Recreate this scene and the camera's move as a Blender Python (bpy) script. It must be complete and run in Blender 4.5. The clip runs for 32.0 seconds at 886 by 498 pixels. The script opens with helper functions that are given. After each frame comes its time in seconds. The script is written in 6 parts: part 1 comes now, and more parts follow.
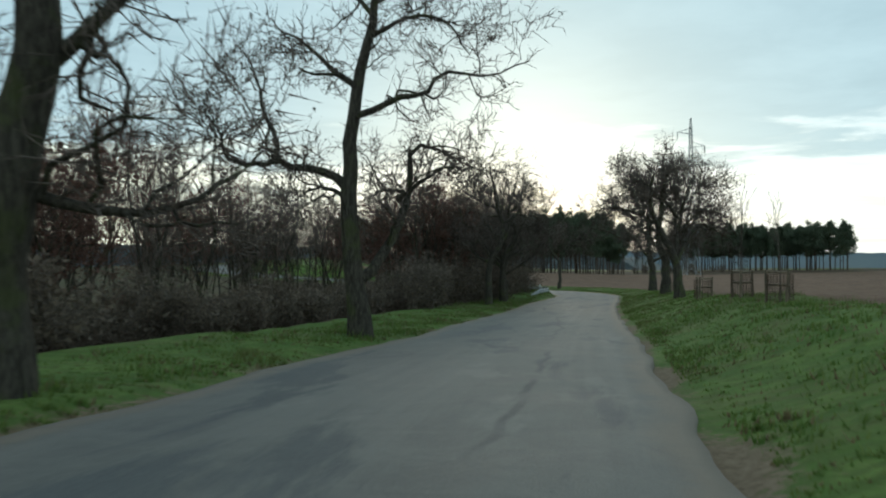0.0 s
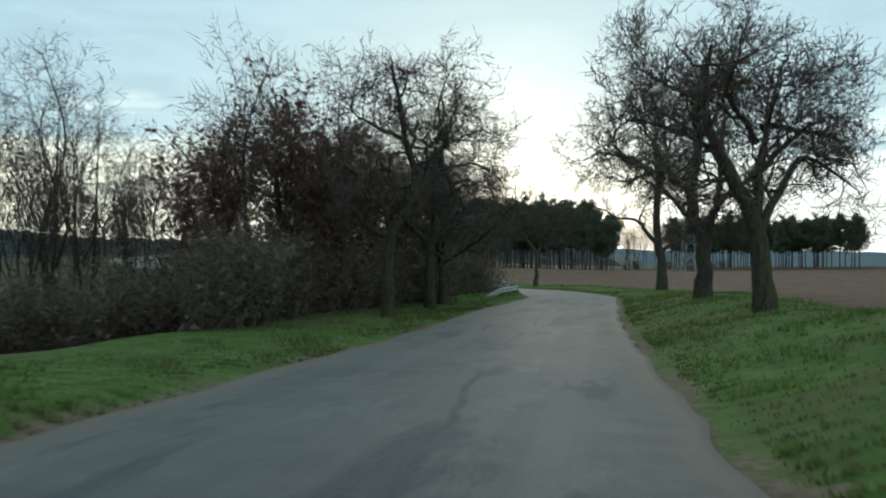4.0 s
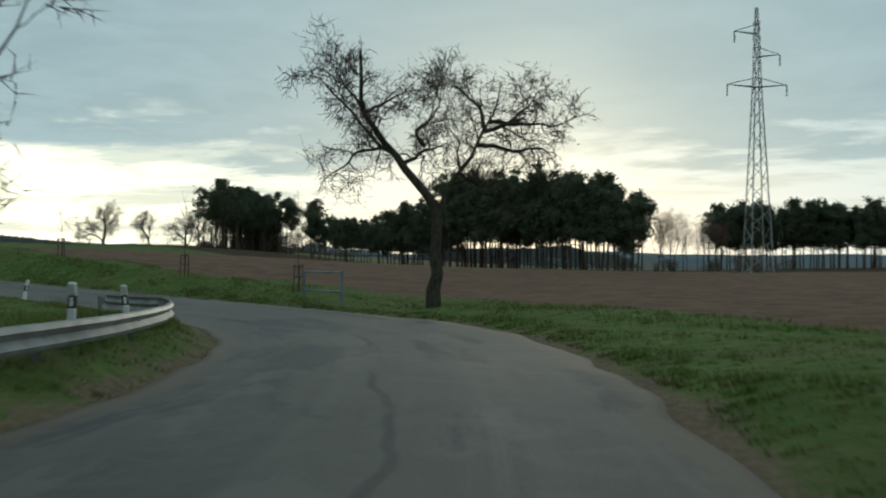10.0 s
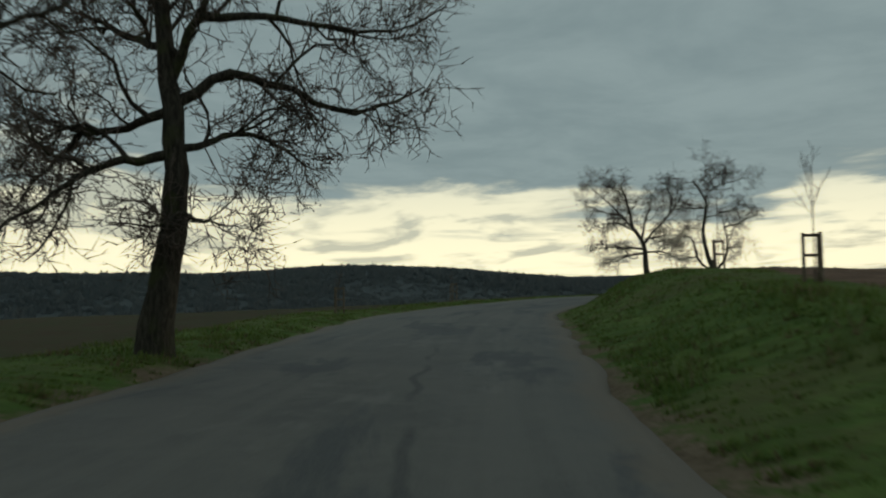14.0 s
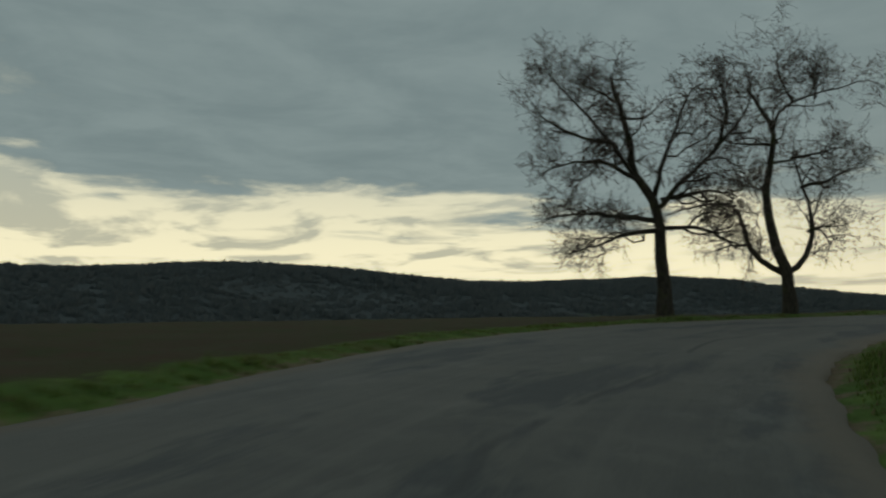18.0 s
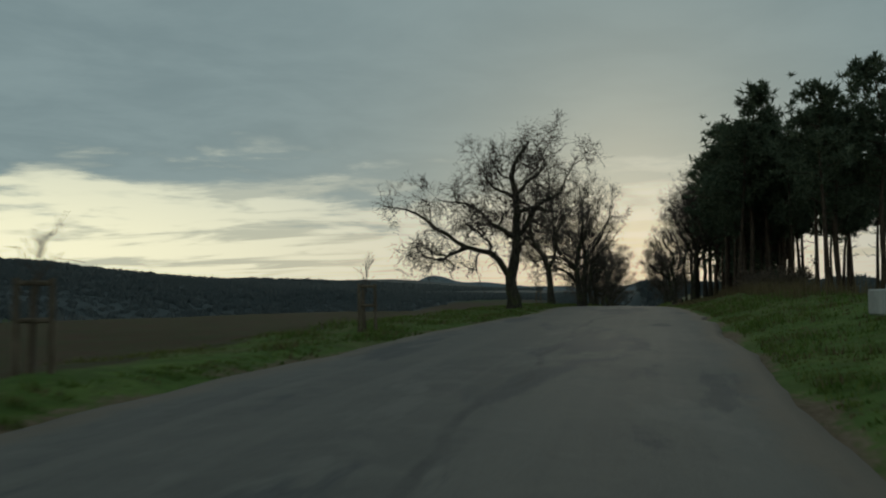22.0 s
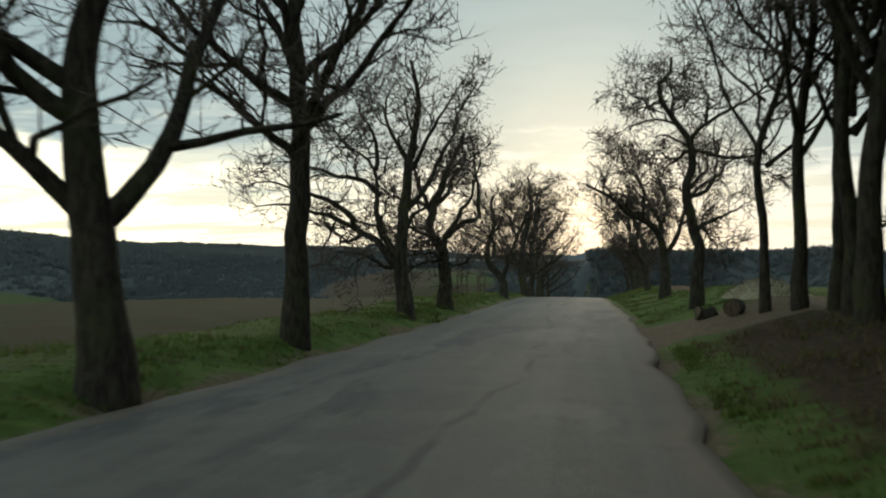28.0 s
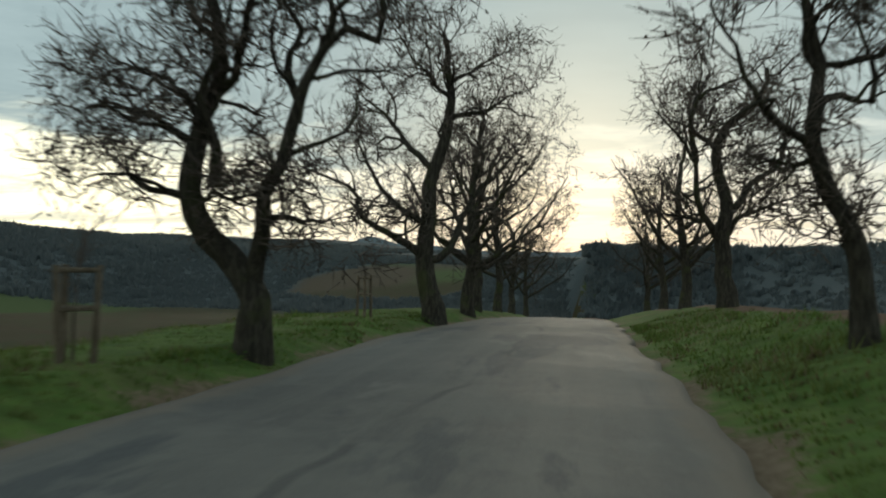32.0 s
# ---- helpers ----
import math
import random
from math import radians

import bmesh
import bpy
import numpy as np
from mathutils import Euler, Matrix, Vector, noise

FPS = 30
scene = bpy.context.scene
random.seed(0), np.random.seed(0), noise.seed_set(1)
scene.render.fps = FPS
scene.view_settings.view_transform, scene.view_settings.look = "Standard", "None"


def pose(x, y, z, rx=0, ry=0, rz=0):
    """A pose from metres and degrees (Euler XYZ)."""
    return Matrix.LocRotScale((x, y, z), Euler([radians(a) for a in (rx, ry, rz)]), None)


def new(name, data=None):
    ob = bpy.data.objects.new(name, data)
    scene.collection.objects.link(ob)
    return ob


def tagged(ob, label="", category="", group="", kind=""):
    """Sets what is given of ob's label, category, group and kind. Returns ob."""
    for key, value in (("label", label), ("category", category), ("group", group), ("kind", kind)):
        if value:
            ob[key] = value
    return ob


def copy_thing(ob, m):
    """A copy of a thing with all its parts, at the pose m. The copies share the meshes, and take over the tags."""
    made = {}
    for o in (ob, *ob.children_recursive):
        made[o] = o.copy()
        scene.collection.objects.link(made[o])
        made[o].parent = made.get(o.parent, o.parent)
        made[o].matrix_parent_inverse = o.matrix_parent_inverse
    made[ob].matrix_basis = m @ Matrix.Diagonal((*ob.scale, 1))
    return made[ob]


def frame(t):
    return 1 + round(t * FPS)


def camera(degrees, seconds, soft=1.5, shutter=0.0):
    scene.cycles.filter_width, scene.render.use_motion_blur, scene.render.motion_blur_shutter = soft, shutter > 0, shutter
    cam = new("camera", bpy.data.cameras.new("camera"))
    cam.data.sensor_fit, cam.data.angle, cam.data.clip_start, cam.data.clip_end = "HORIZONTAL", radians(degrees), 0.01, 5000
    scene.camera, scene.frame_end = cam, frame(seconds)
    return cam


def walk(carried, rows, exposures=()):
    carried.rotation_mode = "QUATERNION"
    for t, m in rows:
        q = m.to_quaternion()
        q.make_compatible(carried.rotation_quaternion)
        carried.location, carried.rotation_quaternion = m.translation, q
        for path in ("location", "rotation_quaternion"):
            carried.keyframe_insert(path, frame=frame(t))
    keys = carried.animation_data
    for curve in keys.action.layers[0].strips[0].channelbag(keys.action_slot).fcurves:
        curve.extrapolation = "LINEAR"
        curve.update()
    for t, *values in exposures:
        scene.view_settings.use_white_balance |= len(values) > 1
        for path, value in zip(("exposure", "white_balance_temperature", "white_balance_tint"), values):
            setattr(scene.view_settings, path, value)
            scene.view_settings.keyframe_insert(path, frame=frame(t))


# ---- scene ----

# ---------------- camera ----------------
# seconds, place, yaw, pitch, roll
PATH = [
    (0, -0.333, 0.159, 1.313, 16.175, 0.767, -0.123),
    (0.5, -0.729, 3.425, 1.203, 15.862, 0.567, 0.044),
    (1, -1.126, 6.364, 1.099, 15.510, 0.328, 0.686),
    (1.5, -1.401, 9.070, 1.001, 15.268, 0.306, 1.052),
    (2, -1.626, 11.708, 0.912, 15.515, 0.583, 1.030),
    (2.5, -1.863, 14.483, 0.830, 15.882, 0.820, 0.887),
    (3, -2.283, 17.534, 0.758, 16.009, 0.982, 0.716),
    (3.5, -2.692, 20.912, 0.679, 15.774, 0.913, 0.420),
    (4, -3.119, 24.595, 0.572, 15.239, 0.554, 0.247),
    (4.5, -3.540, 28.530, 0.437, 14.659, 0.230, 0.261),
    (5, -3.938, 32.609, 0.288, 14.269, 0.099, 0.403),
    (5.5, -4.314, 36.751, 0.140, 14.266, 0.282, 0.571),
    (6, -4.693, 40.895, 0.015, 14.604, 0.748, 0.549),
    (6.5, -5.121, 45.138, -0.085, 14.945, 1.079, 0.273),
    (7, -5.560, 49.699, -0.180, 15.134, 1.076, -0.045),
    (7.5, -6.021, 54.809, -0.276, 15.134, 0.911, -0.491),
    (8, -6.539, 60.350, -0.381, 14.512, 0.790, -0.656),
    (8.5, -7.023, 65.686, -0.486, 13.715, 0.780, -0.566),
    (9, -7.339, 70.622, -0.584, 13.152, 0.752, -0.468),
    (9.5, -7.641, 75.223, -0.658, 13.768, 0.941, -0.125),
    (10, -8.051, 79.828, -0.719, 16.579, 0.932, 0.063),
    (10.5, -8.740, 84.486, -0.770, 21.077, 0.813, 0.187),
    (11, -9.899, 89.062, -0.828, 27.554, 0.944, 0.410),
    (11.5, -11.569, 93.398, -0.891, 34.871, 1.176, 0.878),
    (12, -13.817, 97.481, -0.949, 42.712, 1.492, 1.922),
    (12.5, -16.863, 101.409, -0.985, 50.787, 1.904, 2.028),
    (13, -20.772, 104.914, -0.973, 59.582, 2.443, 0.947),
    (13.5, -25.061, 107.562, -0.904, 66.778, 3.186, -0.158),
    (14, -29.488, 109.764, -0.793, 72.130, 3.817, -0.450),
    (14.5, -33.991, 111.691, -0.657, 75.767, 4.310, -0.369),
    (15, -38.555, 113.478, -0.508, 77.796, 4.650, -0.184),
    (15.5, -43.190, 115.271, -0.361, 78.320, 4.696, -0.047),
    (16, -47.915, 117.198, -0.220, 77.577, 4.005, -0.043),
    (16.5, -52.777, 119.298, -0.077, 76.815, 3.877, 0.132),
    (17, -57.860, 121.602, 0.076, 75.693, 3.821, 0.410),
    (17.5, -63.144, 124.316, 0.254, 72.128, 3.793, 0.628),
    (18, -68.456, 127.722, 0.468, 65.478, 3.980, 0.924),
    (18.5, -73.486, 131.839, 0.710, 58.455, 4.778, 0.944),
    (19, -77.882, 136.438, 0.955, 51.094, 5.145, 0.655),
    (19.5, -81.508, 141.141, 1.167, 45.243, 5.245, 0.152),
    (20, -84.360, 145.998, 1.339, 38.790, 4.560, -0.489),
    (20.5, -86.572, 150.995, 1.484, 33.672, 4.093, -0.301),
    (21, -88.492, 155.834, 1.624, 29.645, 4.136, -0.486),
    (21.5, -90.003, 160.707, 1.776, 25.671, 3.444, -0.419),
    (22, -91.195, 165.512, 1.939, 23.043, 3.030, -0.256),
    (22.5, -92.157, 170.292, 2.093, 21.032, 2.913, 0.076),
    (23, -92.999, 175.253, 2.227, 19.568, 3.007, 0.589),
    (23.5, -93.841, 180.534, 2.339, 18.991, 3.085, 1.055),
    (24, -94.690, 185.895, 2.432, 19.123, 2.998, 1.553),
    (24.5, -95.591, 190.926, 2.498, 19.664, 2.672, 1.567),
    (25, -96.481, 195.876, 2.539, 19.279, 2.617, 1.033),
    (25.5, -97.377, 200.961, 2.566, 18.995, 2.620, 0.452),
    (26, -98.302, 206.236, 2.580, 19.128, 2.555, 0.107),
    (26.5, -99.258, 211.639, 2.569, 19.410, 2.326, 0.140),
    (27, -100.119, 216.967, 2.519, 18.766, 1.625, 0.675),
    (27.5, -100.940, 221.879, 2.432, 18.808, 0.999, 0.977),
    (28, -101.797, 226.363, 2.315, 19.997, 0.885, 0.270),
    (28.5, -102.704, 230.702, 2.191, 20.835, 1.024, 0.067),
    (29, -103.644, 235.305, 2.098, 20.877, 1.253, 0.391),
    (29.5, -104.513, 240.079, 2.053, 20.627, 1.474, 0.789),
    (30, -105.333, 244.842, 2.025, 19.883, 0.961, 0.735),
    (30.5, -106.114, 249.163, 1.993, 20.395, 0.737, 0.275),
    (31, -106.945, 253.659, 1.945, 20.554, 1.047, 0.484),
    (31.5, -107.841, 258.510, 1.878, 19.674, 0.621, 0.820),
    (32, -108.796, 263.655, 1.772, 19.728, 0.625, 0.996),
]
cam = camera(54.2, 32.0, soft=2.0, shutter=0.35)
EXPOSURES = [(0.0, 0.60, 5600, 3), (3.5, 0.66, 5500, 3), (5.5, 0.86, 5600, 3), (8.0, 0.72, 5500, 3), (10.0, 0.12, 5850, 3), (11.5, -0.15, 6000, 4), (13.0, -0.30, 6100, 5), (15.5, -0.82, 6450, 6), (17.0, -0.84, 6450, 6),
             (19.0, -0.62, 6300, 5), (20.5, -0.56, 6150, 4), (22.0, -0.70, 6050, 3), (23.0, -0.38, 5950, 3), (24.5, 0.05, 6050, 4), (28.0, 0.22, 6250, 7), (30.0, 0.22, 6150, 6), (31.0, -0.08, 6120, 6), (32.0, 0.16, 6180, 6)]
walk(cam, [(t, pose(x, y, z, 90 + p, 0, w) @ pose(0, 0, 0, 0, 0, r)) for t, x, y, z, w, p, r in PATH], EXPOSURES)

# ---------------- light ----------------
SUN_AZ, SUN_EL = 11.0, 7.0
sun_dir = Vector((-math.sin(radians(SUN_AZ)) * math.cos(radians(SUN_EL)), math.cos(radians(SUN_AZ)) * math.cos(radians(SUN_EL)), math.sin(radians(SUN_EL))))
sun = new("sun", bpy.data.lights.new("sun", "SUN"))
sun.data.energy, sun.data.angle, sun.data.color = 0.6, radians(14), (1.0, 0.83, 0.6)
sun.matrix_world = Matrix.Translation((0, 0, 80)) @ sun_dir.to_track_quat("Z", "Y").to_matrix().to_4x4()


class Nodes:
    """Short way to write node trees."""

    def __init__(self, tree):
        self.tree = tree
        tree.nodes.clear()

    def add(self, kind, inputs=(), **props):
        n = self.tree.nodes.new(kind)
        if "operation" in props:
            n.operation = props["operation"]
        if "use_clamp" in props:
            n.use_clamp = props["use_clamp"]
        if "interpolation_type" in props:
            n.interpolation_type = props["interpolation_type"]
        if "attribute_name" in props:
            n.attribute_name = props["attribute_name"]
        for k, v in dict(inputs).items():
            if isinstance(v, bpy.types.NodeSocket):
                self.tree.links.new(v, n.inputs[k])
            else:
                n.inputs[k].default_value = v
        return n

    def math(self, op, a, b=0.0, c=0.0, clamp=False):
        return self.add("ShaderNodeMath", {0: a, 1: b, 2: c}, operation=op, use_clamp=clamp).outputs[0]

    def mix(self, fac, a, b, kind="MIX"):
        n = self.tree.nodes.new("ShaderNodeMix")
        n.data_type, n.blend_type = "RGBA", kind
        for i, v in ((0, fac), (6, a), (7, b)):
            if isinstance(v, bpy.types.NodeSocket):
                self.tree.links.new(v, n.inputs[i])
            else:
                n.inputs[i].default_value = v if i == 0 else (*v, 1) if len(v) == 3 else v
        return n.outputs[2]

    def ramp(self, fac, lo, hi):
        return self.add("ShaderNodeMapRange", {0: fac, 1: lo, 2: hi, 3: 0.0, 4: 1.0}, interpolation_type="SMOOTHSTEP").outputs[0]

    def noise(self, vec, scale, detail=4.0, rough=0.55, dist=0.0):
        return self.add("ShaderNodeTexNoise", {"Vector": vec, "Scale": scale, "Detail": detail, "Roughness": rough, "Distortion": dist}).outputs[0]


world = bpy.data.worlds.new("sky")
scene.world = world
world.use_nodes = True
W = Nodes(world.node_tree)
sky = W.add("ShaderNodeTexSky")
sky.sky_type, sky.sun_disc, sky.sun_elevation, sky.sun_rotation = "NISHITA", False, radians(SUN_EL), radians(-SUN_AZ)
sky.altitude, sky.dust_density = 300.0, 2.0
co = W.add("ShaderNodeTexCoord").outputs["Generated"]
sep = W.add("ShaderNodeSeparateXYZ", {0: co})
up = W.math("MAXIMUM", sep.outputs[2], 0.0)
# clouds lie on a flat layer overhead, so they crowd together towards the horizon
den = W.math("ADD", up, 0.06)
flat = W.add("ShaderNodeCombineXYZ", {0: W.math("DIVIDE", sep.outputs[0], den), 1: W.math("DIVIDE", sep.outputs[1], den), 2: 0.0}).outputs[0]
n1 = W.ramp(W.noise(flat, 0.50, 6.0, 0.55, 0.4), 0.32, 0.68)
n2 = W.ramp(W.noise(flat, 1.6, 6.0, 0.6, 0.3), 0.3, 0.7)
west = W.ramp(W.math("MULTIPLY", sep.outputs[0], -1.0), 0.25, 0.80)
toward = W.add("ShaderNodeVectorMath", {0: co, 1: sun_dir}, operation="DOT_PRODUCT").outputs["Value"]
core = W.math("POWER", W.math("MAXIMUM", toward, 0.0), 260.0)
break_ = W.math("MULTIPLY", W.ramp(W.math("MULTIPLY", sep.outputs[1], -1.0), -0.50, 0.05), 0.17)
cover = W.ramp(W.math("ADD", W.math("ADD", W.math("MULTIPLY", n1, 0.34), W.math("MULTIPLY", n2, 0.22)), W.math("MULTIPLY", W.ramp(up, 0.03, 0.24), 0.78)), W.math("ADD", 0.46, break_), W.math("ADD", 0.72, break_))
grey = W.mix(n2, (0.315, 0.395, 0.400), (0.405, 0.492, 0.488))
grey = W.mix(W.math("MULTIPLY", W.math("POWER", W.math("MAXIMUM", toward, 0.0), 9.0), 0.60), grey, (0.315, 0.41, 0.42))
lit = W.mix(west, (0.76, 0.76, 0.68), (1.70, 1.52, 1.03))
# thin grey bars drift across the bright gap
bars = W.noise(W.add("ShaderNodeMapping", {"Vector": flat, "Scale": (0.55, 1.0, 1.0), "Rotation": (0.0, 0.0, 0.6)}).outputs[0], 1.15, 5.0, 0.6, 0.5)
lit = W.mix(W.math("MULTIPLY", W.ramp(bars, 0.48, 0.62), 0.68), lit, (0.56, 0.57, 0.47))
lit = W.mix(W.math("MULTIPLY", W.ramp(up, 0.04, 0.20), 0.6), lit, (0.60, 0.68, 0.64))
both = W.mix(cover, lit, grey)
both = W.mix(W.math("MULTIPLY", core, 0.10), both, (1.5, 1.42, 1.15))
skyc = W.mix(1.0, W.mix(0.93, W.mix(1.0, sky.outputs[0], (0.12, 0.12, 0.12), "MULTIPLY"), both), (1.0, 1.0, 1.0), "MULTIPLY")
bg = W.add("ShaderNodeBackground", {0: skyc, 1: 1.0})
W.tree.links.new(bg.outputs[0], W.add("ShaderNodeOutputWorld").inputs[0])

# ---------------- materials ----------------
def material(name, build, rough=0.85, spec=0.3, metal=0.0, thin=0.0):
    """build(n, p) gets the nodes and the position and returns colour, bump height (or None), roughness (or None)."""
    m = bpy.data.materials.new(name)
    m.use_nodes = True
    n = Nodes(m.node_tree)
    p = n.add("ShaderNodeNewGeometry").outputs["Position"]
    colour, height, r = build(n, p)
    b = n.add("ShaderNodeBsdfPrincipled", {"Base Color": colour, "Roughness": r if r is not None else rough, "Metallic": metal, "Specular IOR Level": spec})
    if height is not None:
        n.tree.links.new(n.add("ShaderNodeBump", {"Height": height, "Strength": 1.0, "Distance": 1.0}).outputs[0], b.inputs["Normal"])
    out = b.outputs[0]
    if thin:
        # thin leaves and blades let light through
        out = n.add("ShaderNodeMixShader", {0: thin, 1: out, 2: n.add("ShaderNodeBsdfTranslucent", {0: colour}).outputs[0]}).outputs[0]
    n.tree.links.new(out, n.add("ShaderNodeOutputMaterial").inputs[0])
    return m


def attr(n, name):
    return n.add("ShaderNodeAttribute", attribute_name=name).outputs["Fac"]


def asphalt_nodes(n, p):
    big = n.noise(p, 0.35, 5, 0.6, 0.6)
    mid = n.noise(p, 1.6, 5, 0.65, 0.8)
    fine = n.noise(p, 45.0, 3, 0.6)
    c = n.mix(n.ramp(big, 0.36, 0.66), (0.072, 0.068, 0.061), (0.116, 0.108, 0.094))
    c = n.mix(n.math("MULTIPLY", n.ramp(mid, 0.42, 0.72), 0.6), c, (0.135, 0.125, 0.108))
    # tar patches run along the road
    lane, along = attr(n, "lane"), attr(n, "along")
    pv = n.add("ShaderNodeCombineXYZ", {0: n.math("MULTIPLY", lane, 0.55), 1: n.math("MULTIPLY", along, 0.13), 2: 0.0}).outputs[0]
    patch = n.ramp(n.noise(pv, 1.0, 7, 0.62, 0.35), 0.53, 0.60)
    # long worn streaks where wheels run
    sv = n.add("ShaderNodeCombineXYZ", {0: n.math("MULTIPLY", lane, 1.9), 1: n.math("MULTIPLY", along, 0.035), 2: 3.0}).outputs[0]
    c = n.mix(n.math("MULTIPLY", n.ramp(n.noise(sv, 1.0, 4, 0.55, 0.5), 0.42, 0.68), 0.5), c, (0.150, 0.138, 0.118))
    c = n.mix(n.math("MULTIPLY", patch, 0.85), c, (0.044, 0.047, 0.050))
    # scoured spots with crisp rims, drawn out along the road
    wv = n.add("ShaderNodeCombineXYZ", {0: n.math("MULTIPLY", lane, 0.8), 1: n.math("MULTIPLY", along, 0.28), 2: 7.0}).outputs[0]
    c = n.mix(n.math("MULTIPLY", n.ramp(n.noise(wv, 1.0, 8, 0.68, 0.15), 0.56, 0.64), 0.45), c, (0.180, 0.167, 0.146))
    # a broken seam wanders along the middle
    wob = n.math("MULTIPLY", n.math("SUBTRACT", n.noise(n.add("ShaderNodeCombineXYZ", {0: 0.0, 1: n.math("MULTIPLY", along, 0.03), 2: 5.0}).outputs[0], 1.0, 5, 0.6), 0.5), 5.0)
    seam = n.math("ABSOLUTE", n.math("ADD", n.math("ADD", lane, 1.3), wob), 0.0)
    seam = n.math("MULTIPLY", n.math("SUBTRACT", 1.0, n.ramp(seam, 0.015, 0.09)), n.ramp(big, 0.40, 0.56))
    c = n.mix(n.math("MULTIPLY", seam, 0.75), c, (0.036, 0.036, 0.035))
    c = n.mix(n.math("MULTIPLY", n.ramp(fine, 0.35, 0.7), 0.35), c, (0.17, 0.162, 0.15))
    edge = attr(n, "rim")
    c = n.mix(n.math("MULTIPLY", n.ramp(n.math("ADD", edge, n.math("MULTIPLY", mid, 0.7)), 0.62, 1.05), 0.85), c, (0.155, 0.122, 0.090))
    h = n.math("ADD", n.math("MULTIPLY", fine, 0.006), n.math("MULTIPLY", mid, 0.012))
    r = n.math("ADD", 0.62, n.math("MULTIPLY", big, 0.3))
    return c, h, r


def ground_nodes(n, p):
    big = n.noise(p, 0.10, 4, 0.55, 0.3)
    mid = n.noise(p, 0.9, 5, 0.6, 0.4)
    fine = n.noise(p, 9.0, 5, 0.65)
    grass = n.mix(n.ramp(mid, 0.35, 0.68), (0.070, 0.124, 0.024), (0.122, 0.176, 0.042))
    grass = n.mix(n.math("MULTIPLY", n.ramp(fine, 0.45, 0.75), 0.5), grass, (0.13, 0.12, 0.045))
    tuft = n.noise(p, 3.2, 4, 0.6, 0.5)
    grass = n.mix(n.math("MULTIPLY", n.ramp(tuft, 0.42, 0.62), 0.55), grass, (0.055, 0.078, 0.018))
    worn = n.noise(p, 0.28, 5, 0.65, 0.8)
    grass = n.mix(n.math("MULTIPLY", n.ramp(worn, 0.46, 0.66), 0.6), grass, (0.120, 0.105, 0.048))
    soil = n.mix(n.ramp(mid, 0.3, 0.7), (0.105, 0.062, 0.040), (0.165, 0.100, 0.066))
    soil = n.mix(n.math("MULTIPLY", n.ramp(fine, 0.5, 0.75), 0.5), soil, (0.20, 0.14, 0.10))
    stub = n.mix(n.ramp(mid, 0.3, 0.7), (0.070, 0.046, 0.028), (0.055, 0.058, 0.024))
    leaf = n.mix(n.ramp(fine, 0.35, 0.7), (0.035, 0.026, 0.016), (0.085, 0.055, 0.030))
    jit = n.math("MULTIPLY", n.math("SUBTRACT", n.add("ShaderNodeMath", {0: mid, 1: fine}, operation="ADD").outputs[0], 1.0), 0.9)
    def mask(name):
        return n.ramp(n.math("ADD", attr(n, name), jit), 0.35, 0.65)
    c = n.mix(mask("field"), grass, soil)
    c = n.mix(mask("stubble"), c, stub)
    c = n.mix(mask("litter"), c, leaf)
    c = n.mix(mask("dirt"), c, n.mix(n.ramp(fine, 0.3, 0.7), (0.115, 0.082, 0.052), (0.20, 0.150, 0.100)))
    far = n.mix(n.ramp(n.noise(p, 0.004, 3, 0.5, 0.6), 0.48, 0.53), (0.085, 0.105, 0.040), (0.10, 0.075, 0.05))
    c = n.mix(mask("far"), c, far)
    # ground below the far woods carries the same painted haze, a bluish grey
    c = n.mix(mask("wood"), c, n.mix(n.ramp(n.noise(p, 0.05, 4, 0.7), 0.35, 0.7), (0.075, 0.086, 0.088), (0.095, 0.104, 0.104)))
    h = n.math("ADD", n.math("MULTIPLY", fine, 0.035), n.math("MULTIPLY", mid, 0.08))
    return c, h, None


def bark_nodes(a, b, moss=0.0):
    def build(n, p):
        sv = n.add("ShaderNodeMapping", {"Vector": p, "Scale": (1, 1, 0.22)}).outputs[0]
        f = n.noise(sv, 16.0, 5, 0.7, 0.5)
        g = n.noise(p, 1.8, 4, 0.6)
        c = n.mix(n.ramp(f, 0.35, 0.68), a, b)
        c = n.mix(n.math("MULTIPLY", n.ramp(g, 0.5, 0.68), moss), c, (0.075, 0.085, 0.030))
        return c, n.math("MULTIPLY", f, 0.05), None
    return build


def plain_nodes(a, b, scale=6.0, bump=0.004):
    def build(n, p):
        f = n.noise(p, scale, 5, 0.6)
        g = n.noise(p, scale * 0.2, 3, 0.6)
        return n.mix(n.ramp(n.math("ADD", n.math("MULTIPLY", f, 0.6), n.math("MULTIPLY", g, 0.4)), 0.35, 0.65), a, b), n.math("MULTIPLY", f, bump), None
    return build


def clump_nodes(a, b):
    def build(n, p):
        i = n.add("ShaderNodeNewGeometry").outputs["Random Per Island"]
        f = n.noise(p, 0.6, 3, 0.6)
        return n.mix(n.ramp(n.math("ADD", n.math("MULTIPLY", i, 0.6), n.math("MULTIPLY", f, 0.5)), 0.25, 0.8), a, b), None, None
    return build


